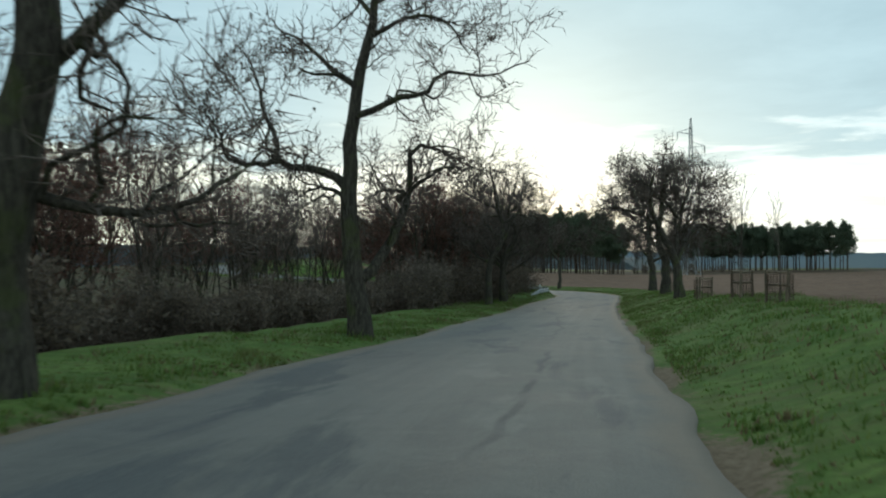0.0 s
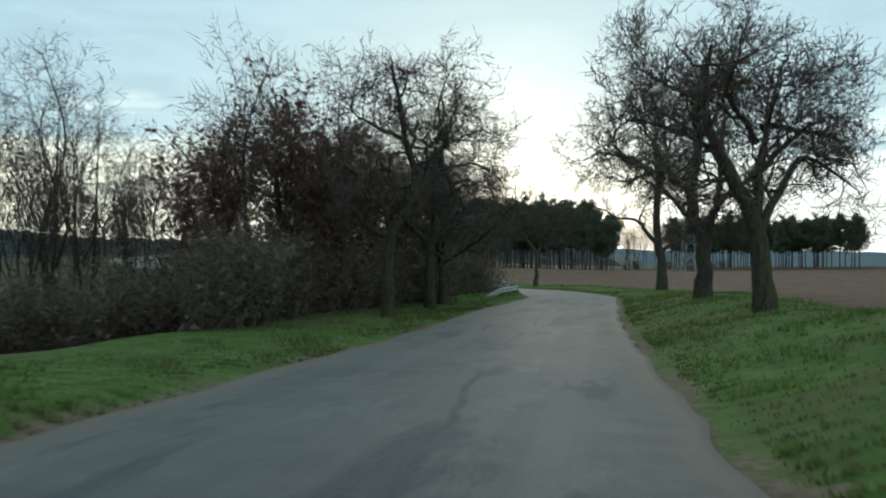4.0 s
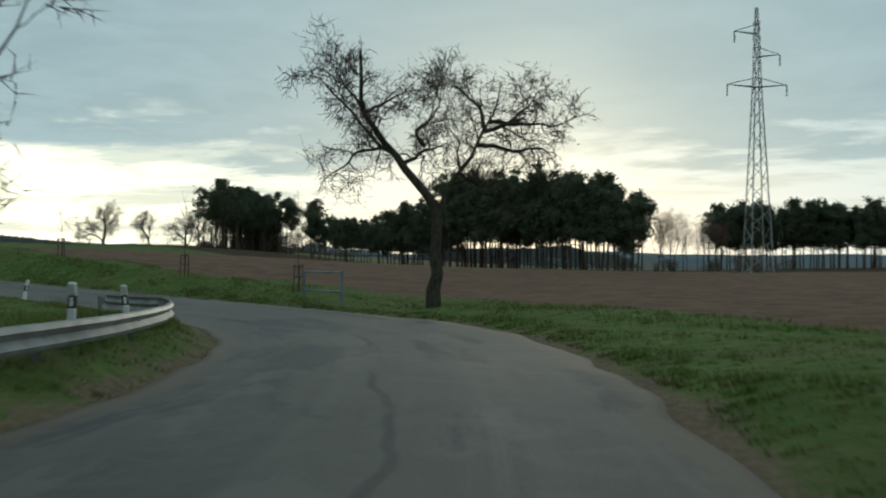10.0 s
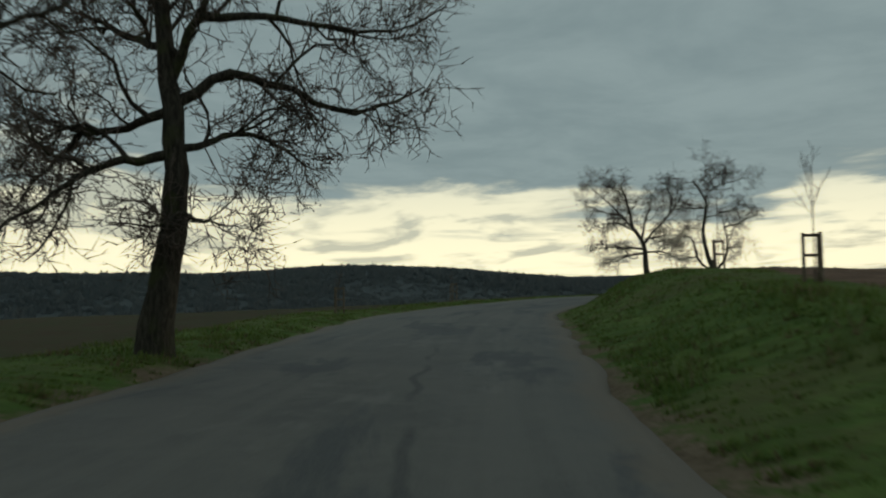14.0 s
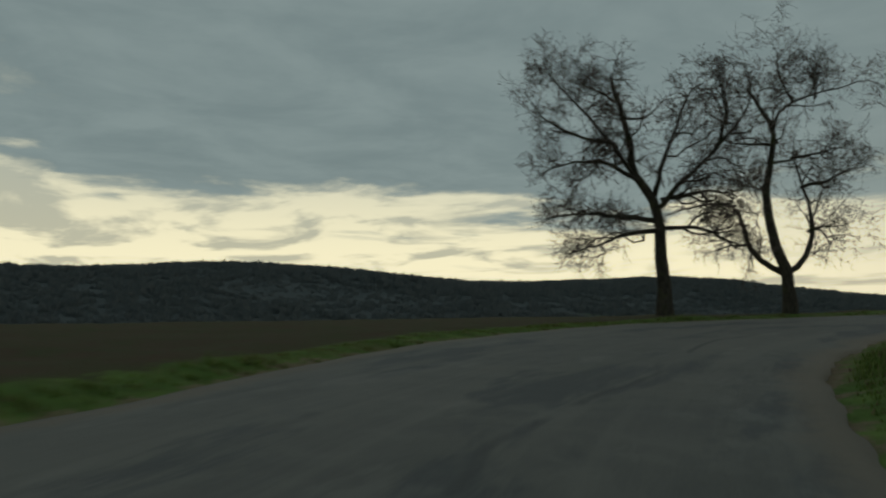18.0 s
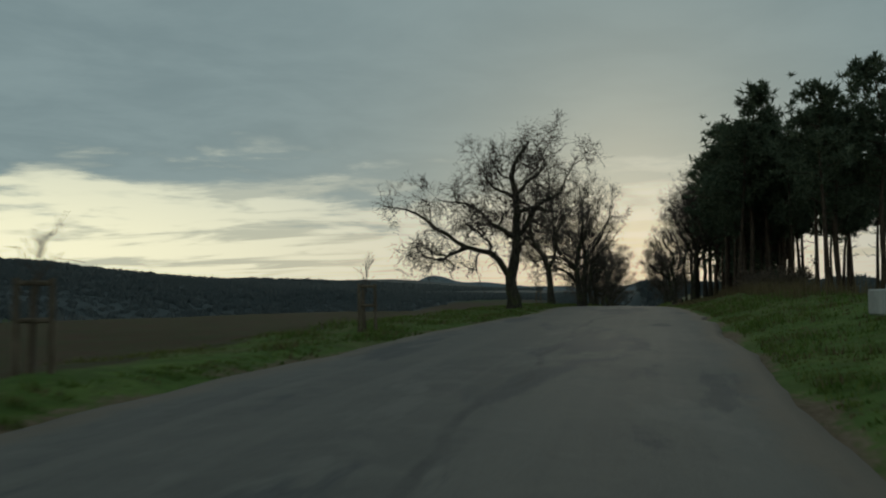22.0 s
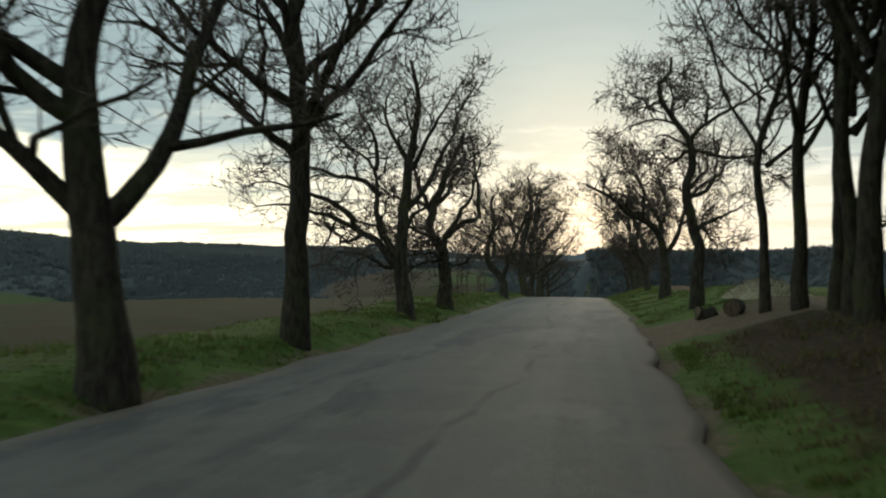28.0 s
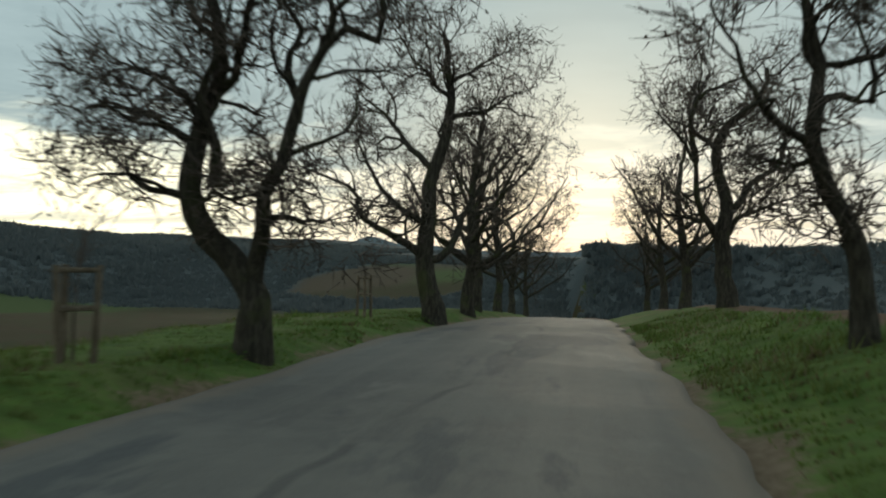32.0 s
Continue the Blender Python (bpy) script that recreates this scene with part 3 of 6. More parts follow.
def sprout(rng, P, R, count, length, spread, lift, thin, m, lo=0.25, wander=0.25, droop=0.0):
    """Side branches from every line: count each, of about that length."""
    n, k, _ = P.shape
    N = n * count
    par = np.repeat(np.arange(n), count)
    u = lo + (1 - lo) * ((np.tile(np.arange(count), n) + rng.uniform(0, 1, N)) / count)
    f = u * (k - 1)
    i = np.minimum(f.astype(int), k - 2)
    w = (f - i)[:, None]
    start = P[par, i] * (1 - w) + P[par, i + 1] * w
    rad = R[par, i] * (1 - w[:, 0]) + R[par, i + 1] * w[:, 0]
    t = P[par, i + 1] - P[par, i]
    t /= np.linalg.norm(t, axis=1, keepdims=True) + 1e-9
    side = rng.normal(0, 1, (N, 3))
    side -= (side * t).sum(1, keepdims=True) * t
    side /= np.linalg.norm(side, axis=1, keepdims=True) + 1e-9
    ang = np.radians(rng.normal(spread, 13, N))[:, None]
    d = t * np.cos(ang) + side * np.sin(ang) + np.array([0, 0, lift])
    d /= np.linalg.norm(d, axis=1, keepdims=True)
    ln = length * rng.uniform(0.55, 1.25, N) * (1.15 - 0.45 * u)
    out = np.empty((N, m, 3))
    out[:, 0] = start
    for j in range(1, m):
        d = d + rng.normal(0, wander, (N, 3)) + np.array([0, 0, 0.07 - droop])
        d /= np.linalg.norm(d, axis=1, keepdims=True)
        out[:, j] = out[:, j - 1] + d * (ln / (m - 1))[:, None]
    r0 = np.minimum(rad * 0.62, ln * thin)
    return out, r0[:, None] * np.linspace(1, 0.35, m)[None]


def limbs_auto(rng, h, fork, spread, n, upright=0.5):
    """A plain bare tree: a trunk that goes on upwards and n limbs round it."""
    top = h * 0.93
    trunk = [(0, 0, 0), (rng.normal(0, .06), rng.normal(0, .06), fork * 0.5), (rng.normal(0, .12), rng.normal(0, .12), fork),
             (rng.normal(0, .3), rng.normal(0, .3), fork + (top - fork) * 0.5), (rng.normal(0, .5), rng.normal(0, .5), top)]
    out = []
    for i in range(n):
        a = 6.283 * (i * 0.618 + rng.uniform(-.08, .08))
        f = fork * 0.92 + (h - fork) * 0.5 * (i / max(n - 1, 1)) ** 1.2
        r = spread * rng.uniform(0.75, 1.1) * (1 - 0.35 * i / n)
        rise = (h - f) * rng.uniform(0.45, 0.8) * (0.6 + upright * 0.6)
        c, s_ = math.cos(a), math.sin(a)
        bend = rng.uniform(-.5, .5)
        out.append([(0, 0, f), (c * r * .35 - s_ * bend * .4, s_ * r * .35 + c * bend * .4, f + rise * 0.25), (c * r * .7 - s_ * bend, s_ * r * .7 + c * bend, f + rise * (0.62 + rng.uniform(-.1, .1))),
                    (c * r, s_ * r, f + rise)])
    return trunk, out


def limbs_drawn(rng, trunk, limbs, depth=0.5, top=None):
    """Trunk and limbs given as lines of (right, up) in metres; the third direction is left to chance. Lines that end high grow on towards top."""
    if top:
        high = max(p[1] for l in [trunk, *limbs] for p in l)
        def grown(l):
            if l[-1][1] < 0.62 * high or abs(l[-1][0]) > 2.2:
                return l
            (a, b), (c, d) = l[-2], l[-1]
            up = (top - d) * rng.uniform(0.55, 1.0)
            out = min(max((c - a) * 0.4, -0.5), 0.5) + rng.normal(0, 0.3)
            return [*l, (c + out * 0.6, d + up * 0.45), (c + out * 1.1 + rng.normal(0, 0.25), d + up)]
        trunk, limbs = grown(trunk), [grown(l) for l in limbs]
    def lift(line, first):
        p = np.zeros((len(line), 3))
        p[:, 0], p[:, 2] = [a for a, _ in line], [b for _, b in line]
        if not first:
            run = np.concatenate([[0], np.cumsum(np.hypot(np.diff(p[:, 0]), np.diff(p[:, 2])))])
            p[:, 1] = rng.choice([-1, 1]) * rng.uniform(0.25, depth) * run
        return p
    done, out = [lift(trunk, True)], []
    for l in limbs:
        p = lift(l, False)
        best = min((np.hypot(q[:, 0] - p[0, 0], q[:, 2] - p[0, 2]).min(), i) for i, q in enumerate(fine_lines(done)))[1]
        q = fine_lines(done)[best]
        root = q[np.argmin(np.hypot(q[:, 0] - p[0, 0], q[:, 2] - p[0, 2] + 0.12))]
        p[:, 1] += root[1]
        if np.linalg.norm(root - p[0]) < 0.8:
            p = np.concatenate([root[None], p]) if np.linalg.norm(root - p[0]) > 0.12 else p
        done.append(p)
        out.append(p)
    return done[0], out


def fine_lines(lines):
    return [resample(l, 24) for l in lines]


def grow_tree(rng, trunk, limbs, r0, dens=1.0, droop=0.0, extra=5, spray=1, twig=0.5, wander=0.26, upturn=0.12, base=1.35):
    """Meshes of a bare tree: heavy wood, and the fine crown."""
    hv, hf, cv, cf = [], [], [], []
    def put(V, F, P, R, sides):
        v, f = tubes(P, R, sides) if sides else spikes(P, R)
        F.append(f + sum(len(q) for q in V))
        V.append(v)
    T = resample(trunk, 18)[None]
    length = np.linalg.norm(np.diff(T[0], axis=0), axis=1).sum()
    taper = np.linspace(1, 0.16, 18) ** 0.9
    taper[0], taper[1] = base, 1.08
    T[0, 1:-1, :2] += rng.normal(0, r0 * 0.10, (16, 2))
    RT = (r0 * taper)[None]
    T[0, 0, 2] -= 0.35
    put(hv, hf, T, RT, 10)
    Ls, Rs = [], []
    for l in limbs:
        p = resample(l, 14)
        p[1:] += np.cumsum(rng.normal(0, 0.05, (13, 3)), 0) * 0.8
        ln = np.linalg.norm(np.diff(p, axis=0), axis=1).sum()
        k = np.argmin(((T[0] - p[0]) ** 2).sum(1))
        r = min(RT[0, k] * 0.62, 0.028 + ln * 0.021)
        Ls.append(p)
        Rs.append(r * np.linspace(1, 0.16, 14) ** 1.15)
    if Ls:
        P1, R1 = np.stack(Ls), np.stack(Rs)
        put(hv, hf, P1, R1, 7 if spray else 5)
        A, RA = np.concatenate([P1, resample(T[0, 9:], 14)[None]]), np.concatenate([R1, np.linspace(RT[0, 9], RT[0, -1], 14)[None]])
    else:
        A, RA = resample(T[0, 6:], 14)[None], np.linspace(RT[0, 6], RT[0, -1], 14)[None]
    span = float(np.mean(np.linalg.norm(A[:, -1] - A[:, 0], axis=1)))
    reach = float(np.mean(np.linalg.norm(np.diff(A, axis=1), axis=2).sum(1)))
    side = min(span * 0.48, 1.9)
    B, RB = sprout(rng, A, RA, int(np.clip(round(1.95 * dens * reach), 3, 10)), side, 52, upturn, 0.028, 6, 0.15, wander * 1.6, droop * 0.4)
    put(hv, hf, B, RB, 4 if spray else 3)
    mc = 3 if spray else 2
    C, RC = sprout(rng, np.concatenate([B, resample_many(A, 6)]), np.concatenate([RB, RA[:, [0, 2, 5, 8, 11, 13]]]), max(2, round((2.2 + 2.8 * side) * dens)), min(span * 0.27, 1.05), 52, upturn * 0.5, 0.017, mc, 0.2, wander * 1.6, droop)
    put(cv, cf, C, RC, 3 if spray else 0)
    D, RD = sprout(rng, C, RC, extra, twig, 46, 0.05, 0.017, 2, 0.2, wander * 1.2, droop * 1.3)
    RD = np.maximum(RD, 0.0115)
    put(cv, cf, D, RD, 0)
    if spray:
        E, RE = sprout(rng, D, RD, spray, twig * 0.7, 44, 0.05, 0.015, 2, 0.3, wander, droop * 1.3)
        RE = np.maximum(RE, 0.0098)
        put(cv, cf, E, RE, 0)
        tip = E[rng.uniform(0, 1, len(E)) < .4, -1]
        tri = tip[:, None] + rng.normal(0, .022, (len(tip), 3, 3))
        cf.append(np.arange(len(tip) * 3).reshape(-1, 3) + sum(len(q) for q in cv))
        cv.append(tri.reshape(-1, 3))
    return (np.concatenate(hv), np.concatenate(hf)), (np.concatenate(cv), np.concatenate(cf))


def resample_many(P, m):
    k = P.shape[1]
    f = np.linspace(0, k - 1, m)
    i = np.minimum(f.astype(int), k - 2)
    w = (f - i)[None, :, None]
    return P[:, i] * (1 - w) + P[:, i + 1] * w


def bare_tree(s, d, label, trunk=None, limbs=None, h=9.0, fork=2.2, spread=3.6, n=6, r0=0.28, seed=0, mats=(None, None), group="roadside trees", category="tree", face=0.0, top=None, **grow):
    rng = np.random.RandomState(seed + 100)
    x, y, turn = place(s, d)
    if trunk is None:
        tr, li = limbs_auto(rng, h, fork, spread, n)
    else:
        tr, li = limbs_drawn(rng, trunk, limbs, top=top)
    heavy, fine = grow_tree(rng, tr, li, r0, **grow)
    e = thing("tree", pose(x, y, height(x, y) - 0.02, 0, 0, turn + face), label, category, group)
    fast_mesh("trunk", *heavy, mats[0] or M_BARK, e, True)
    fast_mesh("crown", *fine, mats[1] or M_TWIG, e, True)
    return e

# ---- roadside trees, left ----
OLD = "old bare roadside fruit tree with dark mossy bark"
bare_tree(9.1, -6.72, "old leafless tree with a thick mossy trunk on the verge",
          [(0, 0), (.1, 1.7), (.4, 3.4), (.6, 5.4), (1.0, 8.5)],
          [[(.2, 2.4), (.9, 2.1), (1.8, 2.2), (2.6, 2.9)], [(.3, 3.0), (-.9, 3.8), (-2.2, 5.2)], [(.4, 3.6), (1.3, 4.4), (1.9, 5.6), (2.4, 7.0)], [(.5, 4.6), (-.6, 5.6), (-1.4, 7.4)]], r0=.42, seed=1)
bare_tree(21.6, -5.75, "tall leafless tree with one long level limb beside the lane",
          [(0, 0), (-.17, 1.58), (-.31, 4.18), (-.1, 6.34), (.19, 7.36), (.34, 8.52), (.27, 9.53)],
          [[(-.36, 3.74), (-.82, 4.18), (-2.19, 4.61), (-2.26, 5.26), (-2.62, 6.06), (-2.91, 7.22), (-3.27, 7.94)], [(-2.19, 4.54), (-2.84, 4.4), (-3.49, 4.54), (-3.7, 5.41), (-4.21, 5.77)], [(-.27, 5.62), (.34, 5.76), (1.06, 6.12), (1.56, 6.05), (2.07, 6.63), (3.22, 6.48), (4.09, 6.77)],
           [(.19, 1.58), (.77, 2.73), (1.13, 3.88), (1.13, 4.61), (1.49, 5.04), (3.22, 4.46)], [(1.13, 3.88), (.33, 3.74), (.05, 3.31)], [(-.1, 6.34), (-2.41, 8.23)],
           [(.27, 7.65), (1.21, 7.93), (2.22, 7.64), (2.79, 6.63)], [(.91, 3.6), (1.78, 4.17), (2.79, 4.17)], [(-.67, 3.46), (-1.39, 3.46), (-1.97, 3.03)],
           [(.27, 8.23), (-.53, 9.1), (-1.68, 9.68)], [(.34, 8.52), (1.5, 9.38), (2.37, 9.67)]],
          r0=.29, face=9.7, seed=2, dens=1.0, twig=.5, wander=.3, top=10.5)
bare_tree(52.3, -6.6, "crooked mossy leafless tree at the edge of the thicket",
          [(0, 0), (.03, 2), (.23, 2.96), (.76, 3.72), (.85, 4.89), (.58, 5.64), (.4, 6.92)],
          [[(-.03, 2.64), (-.62, 2.95), (-1.16, 3.48), (-1.38, 4.12), (-3.09, 3.94)], [(.13, 2.96), (-.42, 3.7), (-1.59, 3.48)], [(.81, 3.77), (1.17, 4.9), (1.06, 5.65), (1.59, 6.08)],
           [(.27, 4.35), (.11, 4.89), (-.64, 4.77), (-1.5, 4.87)], [(.85, 5), (1.6, 5.44), (2.02, 6.08)], [(.52, 5.85), (-.98, 6.7)]],
          r0=.22, face=8.7, seed=3, dens=1.2, wander=.3, top=8.8)
bare_tree(60.5, -6.7, "leafless tree with a leaning trunk in the thicket",
          [(0, 0), (-.03, 2.74), (.91, 4.82), (.41, 6.09), (.48, 6.9), (.7, 7.8)],
          [[(-.11, 2.9), (-.83, 3.53), (-2.13, 5.27)], [(.13, 3.06), (1.08, 3.55), (1.87, 3.71), (2.67, 4.04)], [(.83, 4.74), (1.7, 5.31), (2.66, 5)],
           [(.6, 6.9), (1.9, 7.4), (2.9, 7.0)], [(.41, 6.09), (-.39, 6.8), (-1.2, 7.1)], [(.57, 5.93), (1.69, 6.1), (2.81, 5.48), (3.3, 4.68)],
           [(.41, 6.7), (-.56, 7.2), (-1.2, 7.6)], [(.6, 7.2), (1.68, 6.9), (2.63, 6.8)]],
          r0=.24, face=9.7, seed=4, dens=1.15, wander=.3, top=8.1)
bare_tree(66.5, -7.4, "mossy leafless tree with long fine side twigs in the thicket", h=7.8, fork=2.2, spread=4.0, n=9, r0=.19, seed=24, dens=1.0, wander=.24)
bare_tree(134.2, -6.2, "leafless tree with a leaning trunk and reaching limbs on the verge",
          [(0, 0), (.29, 2.54), (.33, 3.84), (.03, 6.74), (.27, 8.6)],
          [[(.32, 4.49), (1.23, 5.02), (2.27, 4.88), (3.05, 4.49), (3.83, 4.75), (4.48, 5.14)], [(.25, 5.02), (.95, 6.07), (1.72, 7.8)], [(1.09, 6.01), (2.13, 6.2), (3.3, 6.13), (4.35, 6.26), (5, 6.72)],
           [(.46, 3.71), (1.24, 3.84), (1.89, 3.7), (2.54, 3.31)], [(.27, 3.58), (-.44, 3.45), (-1.08, 3.19), (-2.48, 2.03)], [(.26, 4.36), (-1.62, 4.11), (-2.66, 4.37), (-3.44, 4.37)],
           [(.18, 5.41), (-2.98, 6.88)], [(.11, 5.94), (-.23, 6.74), (-.9, 7.54)], [(.28, 2.67), (1.65, 2.27)],
           [(-1.88, 4.11), (-2.65, 3.59), (-3.41, 2.94)]],
          r0=.29, face=-1.3, seed=5, dens=1.25, droop=.04, top=9.5)
bare_tree(127.6, -7.0, OLD, [(0, 0), (.1, 2.2), (.2, 3.6), (.9, 5.0), (1.2, 7.0), (1.0, 9.4)],
          [[(.2, 3.5), (-.6, 4.8), (-1.4, 6.6), (-1.4, 8.4)], [(.2, 3.4), (1.4, 4.0), (2.6, 4.6)], [(.8, 4.8), (2.0, 5.8), (2.8, 7.4)], [(.1, 2.9), (-1.4, 3.4), (-2.6, 4.4)]], r0=.3, seed=6)
bare_tree(194.4, -9.2, "broad leafless tree with drooping twigs by the outer bend",
          [(0, 0), (-.22, 3.56), (-.56, 4.69), (-1.24, 5.83), (-1.47, 7.2), (-2.16, 9.51)],
          [[(-1.24, 5.6), (-2.15, 6.73), (-3.07, 7.64), (-4.44, 8.77), (-5.14, 9.69)], [(-.22, 4.24), (.58, 5.4), (1.72, 6.56), (2.64, 7.96), (2.64, 9.12)], [(-.45, 4.69), (.13, 8.15), (.81, 8.86)],
           [(-1.01, 5.37), (-2.38, 6.04), (-3.74, 6.01), (-4.87, 5.54), (-5.55, 5.07)], [(-.45, 3.78), (-3.27, 3.74), (-4.63, 3.49)], [(-.56, 3.33), (-1.92, 3.08), (-3.27, 2.6), (-4.17, 2.36)],
           [(-.11, 4.7), (1.26, 4.84), (2.39, 4.74), (2.85, 5.2)], [(.01, 3.56), (1.02, 3.58), (1.93, 3.14), (2.6, 2.7)], [(-2.15, 6.73), (-3.52, 6.94), (-5.12, 7.37), (-6.04, 8.28)],
           [(-1.93, 8.58), (-3.76, 9.71)], [(1.72, 6.56), (1.72, 7.95), (1.27, 9.1)]],
          r0=.30, face=44.9, seed=7, dens=1.3, droop=.1, wander=.3)
bare_tree(201, -7.4, "leafless tree forking low into three upright limbs",
          [(0, 0), (-.09, 1.77), (-.54, 2.86), (-.81, 4.15), (-.9, 5.63), (-.62, 7.7), (-.81, 8.64), (-1.74, 10.16)],
          [[(-.18, 1.77), (-1.09, 2.31), (-1.63, 3.03), (-1.82, 4.13), (-2.19, 4.96), (-3.02, 5.23), (-4.3, 5.03), (-5.76, 4.64)], [(.01, 1.77), (.65, 2.51), (1.02, 3.61), (.93, 4.72), (.66, 6.02), (.39, 6.96), (.49, 8.09)], [(-.62, 8.27), (-.06, 9.22), (2.18, 9.82), (3.11, 10.03), (4.04, 9.46)],
           [(.76, 5.84), (1.77, 6.03), (2.88, 6.61), (4, 7)], [(.12, 9.42), (-.43, 10.37), (-.99, 12.1)], [(.49, 7.33), (1.6, 7.54), (2.53, 7.92)],
           [(1.02, 3.8), (2.67, 4)], [(-.9, 5.63), (-3.02, 5.98)], [(-.72, 7.51), (-1.92, 7.49), (-3.22, 7.86)],
           [(1.06, 9.43), (1.44, 10.58), (1.63, 11.55)]],
          r0=.29, face=34.6, seed=8, dens=1.05, droop=.06, wander=.32)
bare_tree(245, -5.7, "broad leafless tree with a long low limb on the verge",
          [(0, 0), (-.1, 1.4), (.11, 2.35), (.17, 4.05), (.14, 4.91), (.01, 5.76), (.09, 6.52)],
          [[(-.32, 1.56), (-.7, 2.12), (-1.03, 2.43), (-1.77, 2.62), (-3.18, 3.38), (-4.16, 4.14), (-5.44, 4.32)], [(-1.03, 2.48), (-.95, 2.96), (-1.61, 3.68), (-2.26, 4.19)], [(-1.99, 2.66), (-2.71, 2.38), (-3.54, 2.25), (-4.62, 2.75)],
           [(.1, 3.1), (.5, 3.74), (.79, 4.38), (1.41, 4.73), (2.04, 4.95)], [(.16, 4.26), (1, 4.61), (1.64, 4.41)], [(.14, 4.8), (-.72, 5.31), (-1.28, 6.05)],
           [(.14, 5), (.96, 5.57), (1.58, 6.23)], [(.05, 3.19), (-.66, 3.71), (-1.1, 4.23), (-1.96, 4.63), (-3.14, 4.91)], [(.11, 2.77), (.84, 3.01), (1.27, 2.81)]],
          r0=.29, face=9.2, seed=9, dens=1.3, wander=.3, droop=.04, top=7.6)
bare_tree(262, -5.8, "smaller leafless tree with a crooked trunk",
          [(0, 0), (-.25, 2.63), (-1.21, 4.31), (-1.13, 5.68), (-.93, 6.6), (-.85, 7.52)],
          [[(-.14, 2.52), (.18, 3.43), (-.12, 6.16), (.07, 7.31)], [(-.84, 3.52), (-1.89, 4.29), (-2.81, 4.72), (-3.74, 5.38)], [(-1.21, 4.31), (-3.08, 6.08)],
           [(.05, 4.11), (.58, 5.27), (.78, 6.41)], [(-1.01, 5.45), (-1.72, 6.35), (-1.75, 7.26)], [(-.26, 2.97), (-.93, 2.72), (-1.84, 2.7)]],
          r0=.23, face=9.2, seed=10, dens=1.25, wander=.32)
bare_tree(277.6, -4.9, "leafless tree leaning away from the lane with sweeping limbs",
          [(0, 0), (-.05, 1.07), (-.29, 2.62), (-.3, 3.56), (.24, 6.24)],
          [[(-.21, 1.85), (-.68, 2.47), (-1.15, 2.86), (-1.78, 3.01), (-3.48, 2.3)], [(-.29, 3.25), (-1.16, 3.87), (-1.78, 4.19), (-2.72, 4.18), (-3.2, 4.81), (-3.98, 5.12), (-4.62, 5.75)], [(-1.63, 4.19), (-2.1, 4.81), (-3.05, 5.6)],
           [(-.05, 1.85), (.41, 2.78), (.48, 3.56), (.72, 4.51)], [(-.14, 4.5), (-.54, 5.45), (-1.17, 6.23), (-1.8, 6.23)], [(.09, 5.13), (.71, 6.71)],
           [(-.21, 2.78), (-.84, 3.4), (-1.16, 4.03), (-1.79, 4.81)]],
          r0=.28, face=8.1, seed=11, dens=1.0, top=7.4)
bare_tree(283.4, -4.9, "tall straight leafless tree with steep upright branches",
          [(0, 0), (.05, 3.7), (-.22, 9.61), (-.32, 10.41)],
          [[(.09, 3.7), (1.55, 6.65), (2.14, 8.43), (2.24, 9.82)], [(.03, 3.31), (2.33, 5.27), (3.12, 6.45)], [(-.05, 4.68), (-1.59, 7.43), (-2.19, 8.81)],
           [(-.01, 5.07), (-1.21, 9.41)], [(-.02, 5.66), (.57, 7.24), (1.06, 8.82), (1.15, 9.62)], [(.09, 2.92), (-.99, 3.89), (-2.36, 4.67)],
           [(-.06, 6.45), (.37, 8.42), (.17, 9.81)], [(.03, 4.09), (-1.38, 5.07), (-2.57, 6.44), (-3.35, 7.23)], [(.03, 4.48), (1.35, 5.86), (2.53, 7.64), (3.12, 8.23)]],
          r0=.23, face=8.9, seed=12, upturn=.35, wander=.14, dens=.92)
bare_tree(292, -4.75, "leafless tree forking low with wide level limbs",
          [(0, 0), (-.19, 1.46), (-.15, 2.31), (-.08, 3.27), (.3, 5.67)],
          [[(-.37, 1.22), (-.71, 1.83), (-1.1, 2.16), (-1.96, 2.59), (-2.81, 2.68), (-3.58, 2.91), (-4.43, 2.76)], [(-1.48, 2.35), (-1.77, 2.87), (-3.39, 3.39), (-4.15, 3.24)], [(-.24, 1.65), (-.62, 2.31), (-.78, 3.36), (-1.02, 4.22), (-1.7, 4.69), (-2.56, 4.78)],
           [(-.1, 2.79), (.41, 3.46), (.79, 4.23), (1.26, 5)], [(-.78, 3.26), (-1.3, 3.74), (-1.97, 3.83), (-2.93, 4.2), (-3.89, 4.29)], [(.03, 4.03), (-.36, 4.8), (-.66, 5.56)],
           [(-1.19, 2.21), (-1.67, 2.11), (-2.14, 2.4)], [(-.1, 2.31), (1.27, 3.28)], [(-.02, 3.75), (.97, 5.57)],
           [(-.93, 4.03), (-1.13, 4.89), (-1.52, 5.65)], [(-1.7, 4.69), (-2.09, 5.26), (-2.86, 5.64)], [(-.37, 1.27), (-.9, 1.64), (-1.47, 1.35)]],
          r0=.22, face=10.9, seed=13, dens=1.0, wander=.3, top=7.0)
